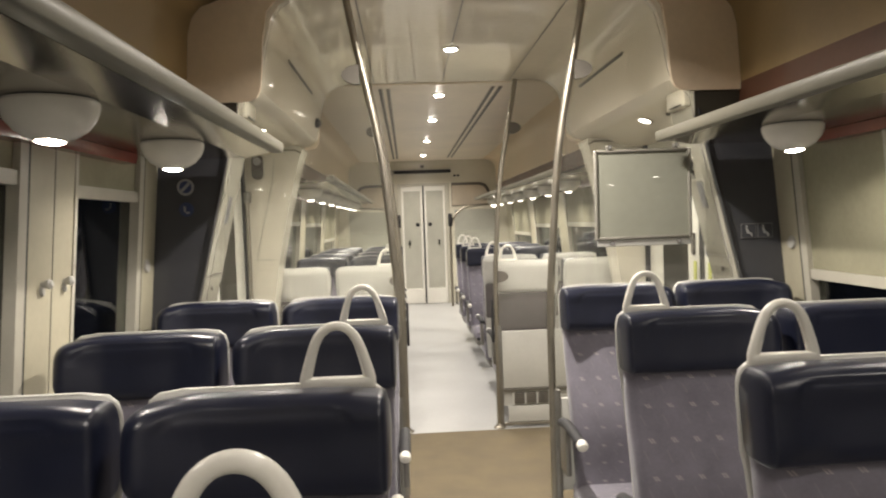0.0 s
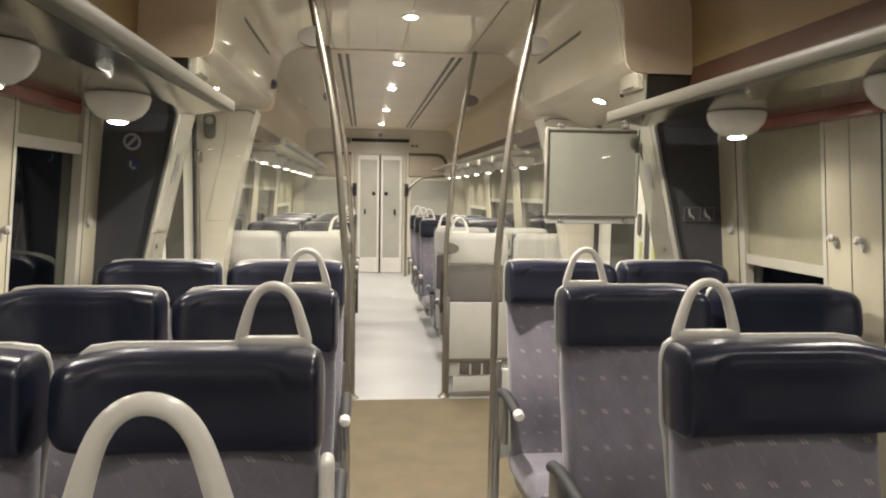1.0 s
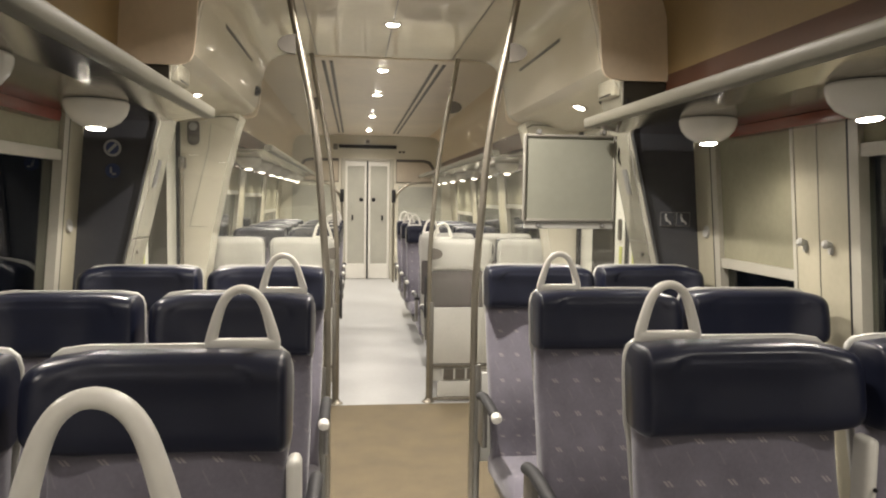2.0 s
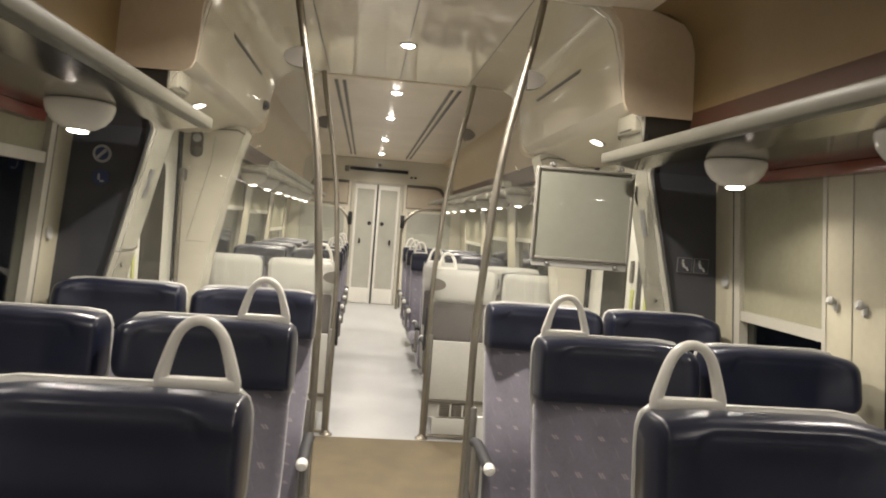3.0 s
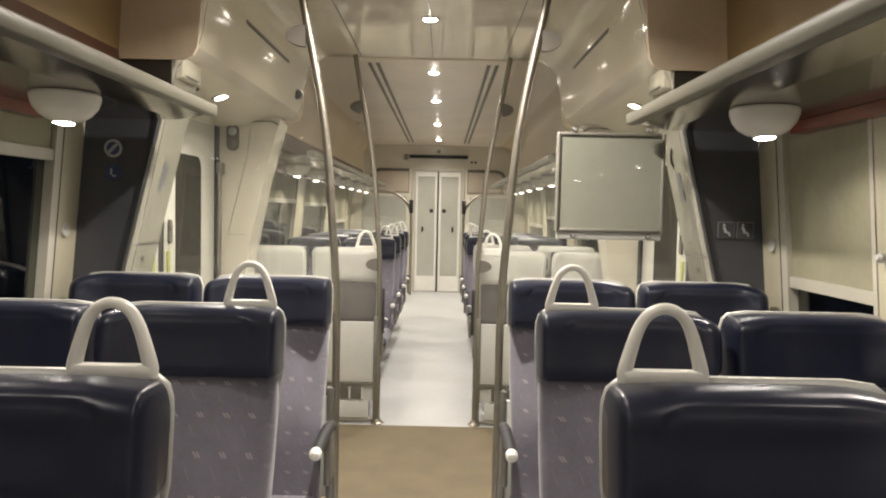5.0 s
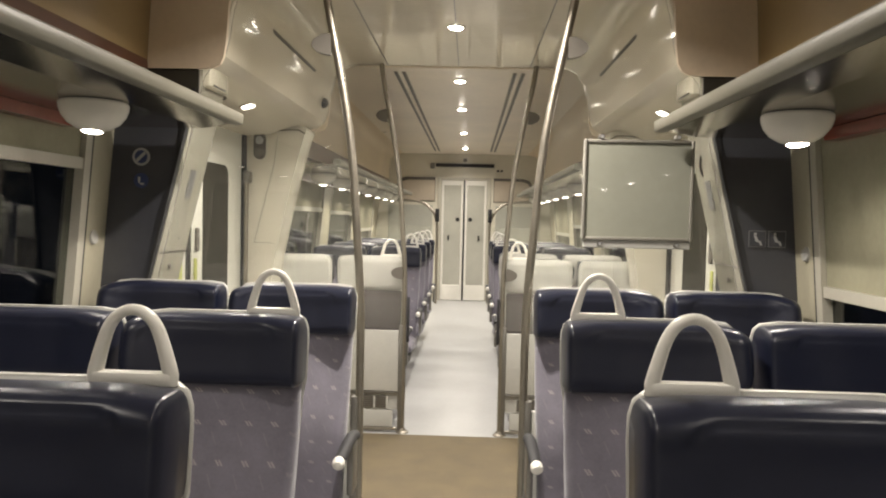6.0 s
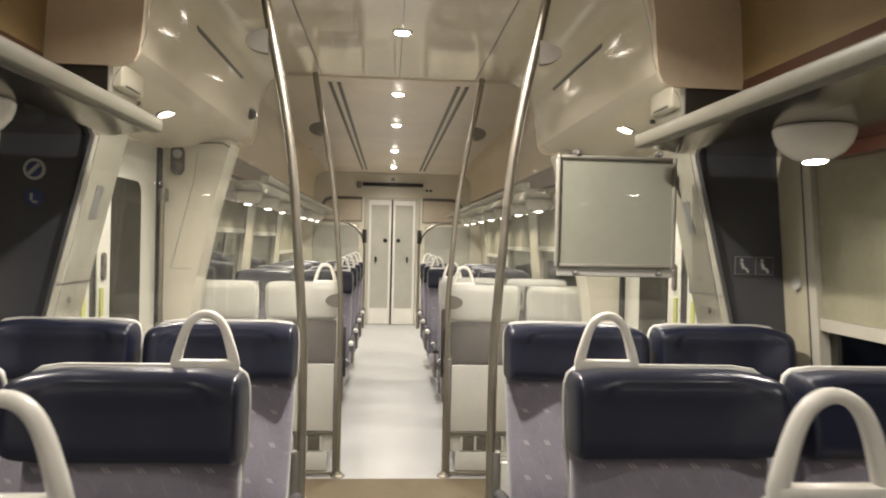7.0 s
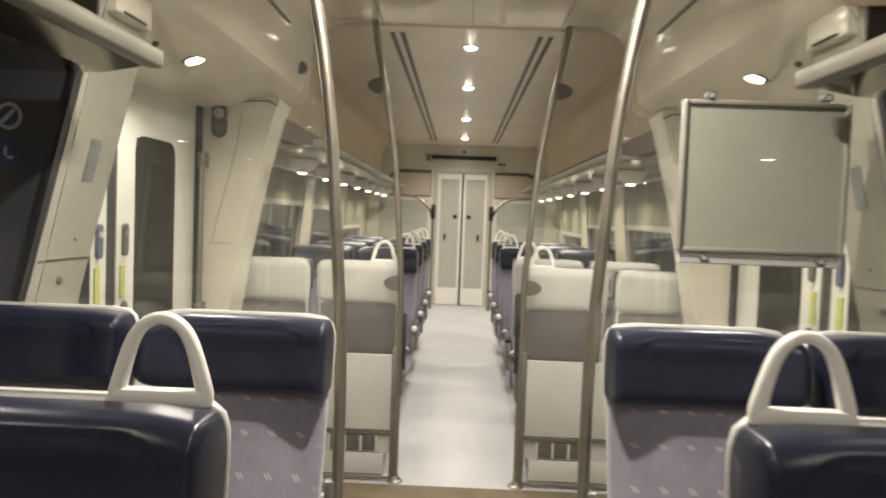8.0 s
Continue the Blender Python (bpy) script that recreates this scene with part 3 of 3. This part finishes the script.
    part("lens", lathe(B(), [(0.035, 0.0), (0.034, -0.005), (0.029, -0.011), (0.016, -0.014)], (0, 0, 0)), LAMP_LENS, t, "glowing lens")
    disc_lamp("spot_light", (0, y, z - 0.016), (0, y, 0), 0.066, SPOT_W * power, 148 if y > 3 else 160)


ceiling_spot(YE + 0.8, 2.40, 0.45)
for y in CEIL_SPOTS:
    ceiling_spot(y, CZ if not YV0 < y < YV1 + 0.12 else 2.50, 1.6 if y > 9 else 0.95 if y > 6 else 1.0 if y > 4 else 2.5 if y > 3 else 0.42)

for side in (-1, 1):
    t = thing("door_spotlight", "round spotlight in the soffit over the doors, lit", "spotlight", "spotlights over the doors")
    n = Vector((-side * 0.35, 0, -1)).normalized()
    c = Vector((side * 1.088, 4.86, 2.047))
    part("ring", lathe(B(), [(0.052, -0.004), (0.052, 0.006), (0.040, 0.009), (0.036, 0.004), (0.036, -0.004)], c, aim=n), STEEL, t)
    part("lens", lathe(B(), [(0.035, -0.004), (0.035, 0.005), (0.02, 0.007)], c, aim=n), LAMP_LENS, t, "glowing lens")
    disc_lamp("spot_light", c + n * 0.014, c + n, 0.07, DOOR_W)


def bowl_lamp(side, y):
    t = thing("bowl_lamp", "opal half-round lamp under the luggage rack, lit", "lamp", "bowl lamps under the racks")
    c = Vector((side * 1.060, y, 1.8008))
    prof = [(0.097, 0.0), (0.101, -0.006), (0.100, -0.020), (0.092, -0.043), (0.074, -0.066), (0.048, -0.082), (0.025, -0.088), (0.0, -0.090)]
    part("bowl", lathe(B(), prof, c), OPAL, t)
    part("collar", lathe(B(), [(0.060, 0.0022), (0.089, 0.0020), (0.089, 0.0002), (0.06, 0.0001)], c), BLACK, t, "thin black seal")
    e, n = c + Vector((0, -0.010, -0.0885)), Vector((0, -0.12, -1)).normalized()
    part("lens", lathe(B(), [(0.029, -0.012), (0.029, 0.0010), (0.025, 0.0040), (0.012, 0.0065)], e, aim=n), BOWL_LENS, t, "glowing lens")
    part("lens_ring", lathe(B(), [(0.0295, -0.006), (0.0295, 0.0018), (0.0315, 0.0030), (0.034, 0.0022), (0.037, -0.008)], e, aim=n), OPAL, t)
    disc_lamp("bowl_light", e + n * 0.0085, e + n, 0.05, BOWL_W * (1.7 if y > 6 else 1.0), 150)


for side in (-1, 1):
    for y in BOWL_Y:
        bowl_lamp(side, y)


# ---- seats ----
LEAN = 0.17      # how far the back leans per metre of height


def back_y(z):
    return LEAN * (z - 1.2)


def loop_pts(w, h, n=22):
    return [(w / 2 * math.cos(a) * (1 - 0.10 * math.sin(math.pi * math.sin(a))), h * math.sin(a)) for a in (math.pi * k / n for k in range(n + 1))]


def make_seat(outer, handle=0, arm=0, raised=False):
    """A seat that faces -y, its back's top at y = 0. handle, arm: -1 or 1 for the side they are on."""
    t = thing("train_seat", "grey moquette train seat with navy leather headrest and cream shell", "seat", "seats of the saloon")
    # shell
    bm = B()
    rings = []
    for z, w in ((0.30, 0.39), (0.45, 0.42), (0.80, 0.438), (0.98, 0.456), (1.02, 0.471), (1.12, 0.476), (1.158, 0.472), (1.181, 0.456), (1.195, 0.420), (1.201, 0.33)):
        d = 0.015
        rings.append([(x, back_y(z) + 0.054 - 0.014 * smooth(0.95, 1.15, z) - d / 2 + q, z) for x, q in rrect(w, d, 0.006, 3)])
    part("shell", loft(bm, rings), SHELL, t, "cream plastic back shell", 0.9)
    rings = []
    for k in range(11):
        s = k / 10
        z = span(0.955, 1.196, s)
        e = math.sqrt(max(0.0, 1 - (2 * s - 1) ** 6))
        rings.append([(x, back_y(z) + 0.046 + q, z) for x, q in rrect(0.36 + 0.09 * e, 0.010 + 0.024 * e, 0.004 + 0.010 * e, 4)])
    part("back_cap", loft(B(), rings), SHELL, t, "rounded cream back of the headrest", 0.9)
    # back inset
    bm = B()
    rings = [[(x, back_y(z) + 0.0545 + q, z) for x, q in rrect(w, 0.012, 0.004, 2)] for z, w in ((0.66, 0.40), (0.67, 0.42), (0.945, 0.43), (0.96, 0.41))]
    part("back_panel", loft(bm, rings), BACK_FABRIC, t, "dark grey fabric back panel", 0.9)
    # backrest
    bm = B()
    rings = []
    for k in range(13):
        z = span(0.34, 1.03, k / 12)
        w = 0.415 + 0.025 * smooth(0.45, 0.9, z)
        belly = 0.030 * math.sin(math.pi * max(0.0, z - 0.43) / 0.62) * (1 - 0.8 * smooth(0.6, 0.98, z)) - 0.010 * math.sin(math.pi * min(1, max(0, (z - 0.66) / 0.40)))
        ring = []
        for x, q in rrect(w, 0.075, 0.03, 5):
            bolster = -0.006 * smooth(0.6, 0.9, abs(x) / (w / 2)) * (1 - smooth(0.75, 0.95, z)) if q < 0 else 0
            ring.append((x - 0.010 * outer, back_y(z) - 0.001 + q - (belly if q < 0 else 0) + bolster, z))
        rings.append(ring)
    part("backrest", loft(bm, rings), MOQUETTE, t, "", 0.9)
    # headrest: a rolled border round a shallow recess; the side away from the aisle tapers
    bm = B()
    rings = []
    N, M = 64, 52
    for k in range(N + 1):
        s = -1 + 2 * k / N
        s = math.copysign(1 - (1 - abs(s)) ** 1.3, s)
        a = abs(s)
        x = (0.250 if s * outer > 0 else 0.2355) * s
        e0 = 0.76 if s * outer > 0 else 0.94
        end = math.sqrt(max(0.0, 1 - ((a - e0) / (1 - e0)) ** 2.3)) if a > e0 else 1.0
        tail = (1 - end) if s * outer > 0 else 0.08 * (1 - end)
        wing = smooth(0.36, 1.0, a) * (1.0 if s * outer > 0 else 0.5)
        z1 = 1.201 - (0.050 if s * outer > 0 else 0.034) * (1 - end) - (0.014 * smooth(0.45, 1.0, a) if s * outer > 0 else 0.006 * smooth(0.6, 1.0, a))
        z0 = 1.015 + 0.060 * tail + (0.016 if s * outer > 0 else 0.003) * smooth(0.5, 0.9, a)
        rb = 0.024
        ring = []
        for m in range(M):
            g = 2 * math.pi * m / M
            cy, cz = math.cos(g), math.sin(g)
            tz = 0.5 + 0.5 * math.copysign(abs(cz) ** (0.6 if cz > 0 else 0.38), cz)
            z = span(z0, z1, tz)
            roll = max(wing, smooth(0.52, 0.86, tz))
            corner = math.hypot(max(0, a - 0.56) / 0.15, max(0, tz - 0.70) / 0.15)
            front = 0.068 + 0.014 * max(roll - wing, 0.0) + 0.048 * wing - (0.0050 * math.exp(-((corner - 1.0) / 0.09) ** 2) + 0.002 * (1 - smooth(0.85, 1.1, corner))) * smooth(0.60, 0.80, tz)
            front = 0.012 + (front - 0.012) * (0.15 + 0.85 * end)
            half = (front + rb) / 2
            yy = half * math.copysign(abs(cy) ** 0.5, cy)
            ring.append((x, back_y(z) + (rb - front) / 2 - yy, z))
        rings.append(ring)
    part("headrest", loft(bm, rings), LEATHER, t, "glossy navy leather headrest", 1.3)
    # cushion
    bm = B()
    rings = []
    for k in range(11):
        s = k / 10
        y = span(-0.10, -0.56, s)
        h = 0.11 * (1 - 0.55 * smooth(0.82, 1.0, s))
        zc = 0.335 + 0.030 * s - 0.02 * smooth(0.85, 1, s)
        rings.append([(x, y, zc + q) for x, q in rrect(0.44 - 0.03 * smooth(0.8, 1, s), h, min(0.035, h / 2.2), 4)])
    part("cushion", loft(bm, rings), MOQUETTE, t, "", 0.9)
    bm = B()
    bx(bm, -0.19, 0.19, -0.50, -0.08, 0.225, 0.283, 0.012)
    part("seat_pan", bm, GREY_METAL, t)
    bm = B()
    bx(bm, -0.05, 0.05, -0.40, -0.14, 0.0, 0.228, 0.012)
    part("pedestal", bm, GREY_METAL, t)
    if handle:
        hx = handle * (0.232 - 0.022 - 0.073)
        pts = loop_pts(0.124, 0.105, 26)
        pts = [(pts[0][0] - 0.001, -0.016)] + pts + [(pts[-1][0] + 0.001, -0.016)]
        bm = B()
        rings = []
        for k, (a, b) in enumerate(pts):
            p0, p1 = pts[max(k - 1, 0)], pts[min(k + 1, len(pts) - 1)]
            d = Vector((p1[0] - p0[0], 0, p1[1] - p0[1])).normalized()
            side_v = d.cross(Vector((0, 1, 0)))
            w = 0.0091 + 0.0032 * min(1.0, max(0.0, 1 - b / 0.108)) ** 1.5
            c = Vector((hx + a, 0.024, 1.207 + b))
            ring = []
            for m in range(12):
                g = 2 * math.pi * m / 12
                ring.append(c + side_v * w * math.copysign(abs(math.cos(g)) ** 0.8, math.cos(g)) + Vector((0, 0.0105, 0)) * math.copysign(abs(math.sin(g)) ** 0.8, math.sin(g)))
            rings.append(ring)
        h = part("grab_handle", loft(bm, rings), WHITE_PLASTIC, t, "white plastic grab loop", 1.2)
        part("handle_base", bx(B(), hx - 0.066, hx + 0.066, 0.0125, 0.0355, 1.189, 1.2125, 0.005, 2), WHITE_PLASTIC, h)
    if arm:
        ax = arm * 0.246
        if raised:
            r = part("armrest", bx(B(), ax - 0.014, ax + 0.014, -0.105, -0.045, 0.66, 1.005, 0.0135, 3), WHITE_PLASTIC, t, "folded-up cream armrest")
            part("armrest_screw", disc(B(), (ax, -0.109, 0.90), (0, -1, 0), 0.005, 0.003, 10), BLACK, r)
        else:
            pts = [(ax, -0.04, 0.618), (ax, -0.046, 0.622), (ax, -0.12, 0.635), (ax, -0.25, 0.635), (ax, -0.37, 0.626)]
            r = part("armrest", tube(B(), pts, 0.022, 16, 0.9), RUBBER, t, "dark padded armrest")
            part("armrest_tip", lathe(B(), [(0.0, -0.03), (0.014, -0.026), (0.0215, -0.010), (0.0215, 0.008), (0.015, 0.020), (0.0, 0.026)], (ax, -0.395, 0.627), 16, (0, -1, -0.15)), WHITE_PLASTIC, r, "white rounded armrest tip")
            part("armrest_bracket", bx(B(), ax - 0.012, ax + 0.012, -0.15, -0.04, 0.42, 0.615, 0.006), GREY_METAL, r)
    return t


MASTER = {}


def put_seat(key, x, y, rz=0, dz=0.0):
    key = (1 if (x > 0) == (rz == 0) else -1, *key)
    m = pose(x, y, floor_z(y) + dz, 0, 0, rz)
    if key not in MASTER:
        MASTER[key] = make_seat(*key)
        MASTER[key].matrix_basis = m
        return MASTER[key]
    return copy_thing(MASTER[key], m)


AX, WX = 0.580, 1.092
for y, raised_l in ((1.285, False), (2.13, True), (2.975, False), (3.845, False)):
    loop = 0 if y > 3.5 else 1
    put_seat((loop, 1, raised_l), -AX + 0.006, y, 0, 0.013 if y < 1.5 else 0.0)
    put_seat((0, 0, False), -WX + 0.004, y)
    put_seat((-loop, -1, False), AX + 0.011, y, 0, 0.009)
    put_seat((0, -1, True) if 2 < y < 2.5 else (0, 0, False), WX + 0.008, y, 0, 0.009)
# the bay beyond the vestibule: first seats turn their backs to it
for side in (-1, 1):
    put_seat((1, 1, False) if side > 0 else (-1, -1, False), side * AX, 6.10, 180)
    put_seat((0, 0, False), side * WX, 6.10, 180)
put_seat((1, 1, False), AX, 6.95, 180)
put_seat((0, 0, False), WX, 6.95, 180)
FAR = {-1: (7.75, 8.6, 9.45, 10.3), 1: (8.6, 9.45, 10.3)}
for side, ys in FAR.items():
    for y in ys:
        put_seat((-side, -side, False), side * AX, y)
        put_seat((0, 0, False), side * WX, y)

# ---- vestibule details ----
for side in (-1, 1):
    g = thing("ceiling_grille", "long narrow dark slot grille in the sloping vestibule ceiling", "grille", "vestibule grilles")
    a = Vector((side * 0.866, 4.50, 2.330))
    n = Vector((-side * 0.87, 0, -0.5)).normalized()
    u = Vector((side * 0.5, 0, -0.87)).normalized()
    for k, nm in ((-0.011, "slot"), (0.011, "slot")):
        c = a + u * k
        q = [(c + u * s + n * d) for s, d in ((-0.005, 0), (0.005, 0), (0.005, 0.0065), (-0.005, 0.0065))]
        part(nm, prism(B(), [(p.x, p.z) for p in q], "y", 4.50, 5.42), BLACK, g)
    q = [(a + u * s + n * d) for s, d in ((-0.024, -0.004), (0.024, -0.004), (0.024, 0.005), (-0.024, 0.005))]
    part("plate", prism(B(), [(p.x, p.z) for p in q], "y", 4.48, 5.44), LEDGE, g)

# small black dome half sunk into the soffit, its use unknown
sp = thing("ceiling_dome", "small round black dome in the vestibule ceiling", "loudspeaker")
part("pod", lathe(B(), [(0.030 * math.cos(radians(a)), 0.030 * math.sin(radians(a))) for a in range(-80, 81, 20)], (-0.878, 5.80, 2.207), 20, (0.4, -0.9, -0.2)), BLACK, sp)
part("rim", lathe(B(), [(0.030, -0.004), (0.034, -0.002), (0.034, 0.004), (0.029, 0.007)], (-0.878, 5.80, 2.207), 24, (0.4, -0.9, -0.2)), CLAMP, sp)

ind = thing("door_indicator", "grey oval door indicator with two round lenses", "indicator")
c = Vector((-1.283, 5.76, 1.915))
part("plate", prism(B(), [(c.x + a, c.z + b) for a, b in rrect(0.078, 0.172, 0.038, 6)], "y", 5.748, 5.764), CLAMP, ind)
for dz in (0.038, -0.038):
    part("indicator_lens", disc(B(), (c.x, 5.748, c.z + dz), (0, -1, 0), 0.027, 0.006), SIGN_WHITE if dz > 0 else LEDGE, ind)

gr = thing("grab_bar", "upright steel grab bar beside the door", "grab bar")
part("bar", tube(B(), [(-1.35, 5.70, 0.95), (-1.35, 5.70, 1.70)], 0.014), STEEL, gr)
for z in (0.93, 1.70):
    part("bar_mount", bx(B(), -1.372, -1.33, 5.685, 5.766, z - 0.03, z + 0.05, 0.012), GREY_METAL, gr)
for side in (-1, 1):
    # hatch seam on the cream far bulkhead
    h = thing("hatch_panel", "flush cream hatch with thin dark seam on bulkhead", "hatch", "hatches of the bulkheads")
    pts = [(1.17, 1.975), (1.19, 1.80), (1.315, 1.285), (1.20, 1.285)] if side < 0 else [(1.035, 1.96), (1.06, 1.86), (1.185, 1.33), (1.30, 1.33)]
    bm = B()
    for (p, q) in zip(pts, pts[1:]):
        tube(bm, [(side * p[0], 5.764, p[1]), (side * q[0], 5.764, q[1])], 0.0016, 6)
    part("seam", bm, GREY_METAL, h)

    ledge = [(1.365, 1.995), (1.10, 2.020), (1.03, 2.020), (0.990, 1.998), (0.984, 2.005), (1.028, 2.028), (1.10, 2.028), (1.365, 2.003)]
    tagged(part("trim", prism(B(), [(side * x, z) for x, z in ledge], "y", 5.757, 5.764), LEDGE), "narrow grey ledge along the top of the bulkhead", "trim strip", kind="structure")

# pictograms on the dark panels
s1 = thing("no_smoking_sign", "round white prohibition sticker above blue pictogram", "sign")
part("white_disc", disc(B(), (-1.226, 3.909, 1.69), (0, -1, 0), 0.036, 0.002), SIGN_WHITE, s1)
part("dark_disc", disc(B(), (-1.226, 3.9068, 1.69), (0, -1, 0), 0.026, 0.0015), SIGN_BLUE, s1)
bm = bx(B(), -0.024, 0.024, -0.001, 0.001, -0.006, 0.006)
bmesh.ops.transform(bm, matrix=pose(-1.226, 3.9045, 1.69, 0, -45, 0), verts=bm.verts[:])
part("slash", bm, SIGN_WHITE, s1)
part("blue_disc", disc(B(), (-1.226, 3.909, 1.595), (0, -1, 0), 0.030, 0.002), SIGN_BLUE, s1)
bm = B()
bx(bm, -1.237, -1.229, 3.904, 3.9062, 1.585, 1.61)
bx(bm, -1.229, -1.213, 3.904, 3.9062, 1.577, 1.585)
part("pictogram", bm, SIGN_WHITE, s1)
s2 = thing("seat_priority_sign", "two dark square pictograms with pale borders", "sign")
for x in (1.225, 1.300):
    sq = part("square", bx(B(), x - 0.034, x + 0.034, 3.9065, 3.909, 1.385, 1.45), SIGN_RIM, s2)
    part("square_field", bx(B(), x - 0.031, x + 0.031, 3.9045, 3.9063, 1.388, 1.447), NAVY_PANEL, sq)
    bm = B()
    disc(bm, (x - 0.010, 3.9043, 1.437), (0, -1, 0), 0.0055, 0.0018, 14)
    for poly in ([(-0.016, 1.430), (-0.006, 1.430), (0.002, 1.412), (-0.008, 1.406)], [(0.000, 1.4125), (0.012, 1.409), (0.012, 1.402), (-0.006, 1.4055)], [(0.012, 1.4075), (0.018, 1.394), (0.011, 1.392), (0.006, 1.4025)]):
        prism(bm, [(x + p, q) for p, q in poly], "y", 3.9025, 3.9043)
    part("pictogram", bm, SIGN_WHITE, sq)

# coat hooks on the window pillars
for side in (-1, 1):
    for y in (2.945, 3.085):
        hk = thing("coat_hook", "small rounded cream coat hook on window pillar", "hook", "coat hooks")
        x = wall_x(1.36)
        bm = lathe(B(), [(0.010, 0.0), (0.009, 0.010), (0.014, 0.018), (0.015, 0.026), (0.008, 0.034)], (side * (x + 0.002), y, 1.36), 18, (-side, 0, 0.1))
        part("knob", bm, SHELL, hk)
        part("backplate", disc(B(), (side * (x + 0.004), y, 1.345), (-side, 0, 0.1), 0.012, 0.008, 18, 1.5), SHELL, hk)
    b = thing("call_button", "round grey disc on the pillar beside the window", "button", "pillar buttons")
    x = wall_x(1.365)
    part("disc", disc(B(), (side * (x + 0.003), 3.815, 1.365), (-side, 0, 0.1), 0.028, 0.012), SHELL, b)

# slot diffusers in the far ceiling
for side in (-1, 1):
    sd = thing("slot_diffuser", "long paired metal slot diffuser in the ceiling", "air diffuser", "slot diffusers")
    for x in (0.388, 0.445):
        s = part("slot_frame", bx(B(), side * x - 0.014, side * x + 0.014, 6.15, 12.06, CZ - 0.006, CZ, 0.002, 1), STEEL, sd)
        part("slot", bx(B(), side * x - 0.006, side * x + 0.006, 6.16, 12.05, CZ - 0.008, CZ - 0.0055), BLACK, s)

# seams in the vestibule ceiling
bm = B()
for x in (-0.48, 0.0, 0.48):
    bx(bm, x - 0.003, x + 0.003, 3.96, 6.0, 2.4975, 2.4995)
tagged(part("trim", bm, GREY_METAL), "thin dark seams between glossy ceiling panels", "ceiling seam", kind="structure")

# seam on the pillar between the windows
for side in (-1, 1):
    bm = B()
    wall_piece(bm, side, 3.003, 3.007, 0.87, 1.80, -0.0015, 0.01)
    tagged(part("trim", bm, GREY_METAL), "thin dark seam on the window pillar", "seam", kind="structure")

# fittings on the bulkheads and doors
for side in (-1, 1):
    def on_edge(z):
        return 1.19 + 0.19 * (1.2 - z) / 0.78 if z > 1.2 else 1.19 + 0.05 * (1.2 - z) / 0.3
    def slanted(bm, y0, y1, z0, z1, h):
        q = [(side * (on_edge(z0) + 0.002), z0), (side * (on_edge(z1) + 0.002), z1), (side * (on_edge(z1) - h), z1), (side * (on_edge(z0) - h), z0)]
        return prism(bm, q, "y", y0, y1)
    pl = thing("bulkhead_label", "small grey label and hatch seam on cream bulkhead", "label", "bulkhead labels")
    part("label_plate", slanted(B(), 4.06, 4.12, 1.53, 1.65, 0.003), SIGN_RIM, pl)
    part("seam", slanted(B(), 3.94, 4.215, 1.300, 1.306, 0.002), GREY_METAL, pl)
    part("lock", disc(B(), (side * (on_edge(1.245) + 0.001), 4.08, 1.245), (-side, 0, 0.2), 0.016, 0.004, 16), CLAMP, pl)
    part("screw", disc(B(), (side * (on_edge(1.36) + 0.001), 4.11, 1.36), (-side, 0, 0.2), 0.005, 0.003, 10), BLACK, pl)
    edge_trim = [(1.205, 1.2), (1.018, 1.965), (1.006, 1.965), (1.193, 1.2)]
    bm = prism(B(), [(side * x, z) for x, z in edge_trim], "y", YV0 - 0.018, YV0 + 0.011)
    tagged(part("trim", bm, RUBBER), "black edge trim of the dark bulkhead panel", "edge trim", kind="structure")
    for y, m in ((4.712, BUTTON_BLUE), (4.925, CLAMP)):
        bt = thing("door_button", "oval door opening button on the door leaf", "button", "door buttons")
        q = [(y + a, 1.325 + b) for a, b in rrect(0.042, 0.13, 0.02, 5)]
        part("button_plate", prism(B(), q, "x", side * 1.372, side * 1.3845), m, bt)
        part("push_face", disc(B(), (side * 1.3725, y, 1.35), (-side, 0, 0), 0.014, 0.004, 16), SIGN_WHITE if m is BUTTON_BLUE else GREY_METAL, bt)
    part("edge_knob", disc(B(), (side * 1.3845, 4.925, 1.055), (-side, 0, 0), 0.022, 0.012, 16), CLAMP, bt)

# latch housings on top of the near bulkheads
for side in (-1, 1):
    lh = thing("latch_housing", "cream latch housing with dark slots under the soffit", "latch housing", "latch housings")
    part("housing", bx(B(), *sorted((side * 0.97, side * 1.062)), 3.97, 4.20, 1.985, 2.075, 0.012), CREAM, lh)
    part("cover_lip", bx(B(), *sorted((side * 0.955, side * 1.06)), 3.965, 4.205, 2.076, 2.084, 0.002, 1), CLAMP, lh)
    part("slot", bx(B(), *sorted((side * 0.9665, side * 0.9695)), 4.01, 4.15, 1.992, 1.999), BLACK, lh)
    kn = thing("soffit_knob", "small dark knob beside the soffit spotlight", "knob", "soffit knobs")
    part("knob", lathe(B(), [(0.012, 0.0), (0.012, -0.012), (0.006, -0.018)], (side * 1.11, 4.55, 2.038), 14), CLAMP, kn)

hk = thing("strap_hook", "thin curved black hook on the cream bulkhead beside the notice board", "hook")
pts = [(1.058 + 0.012 * math.sin(math.pi * k / 8) * -1 + 0.0235 * (1 - k / 8), 4.12 + 0.012 * math.cos(math.pi * k / 8), 1.665 + 0.095 * k / 8) for k in range(9)]
part("hook", tube(B(), pts, 0.0045, 8), BLACK, hk)
for k in (0, 8):
    part("hook_mount", disc(B(), (pts[k][0] + 0.012, pts[k][1], pts[k][2]), (-1, 0, -0.24), 0.009, 0.014, 12), CLAMP, hk)
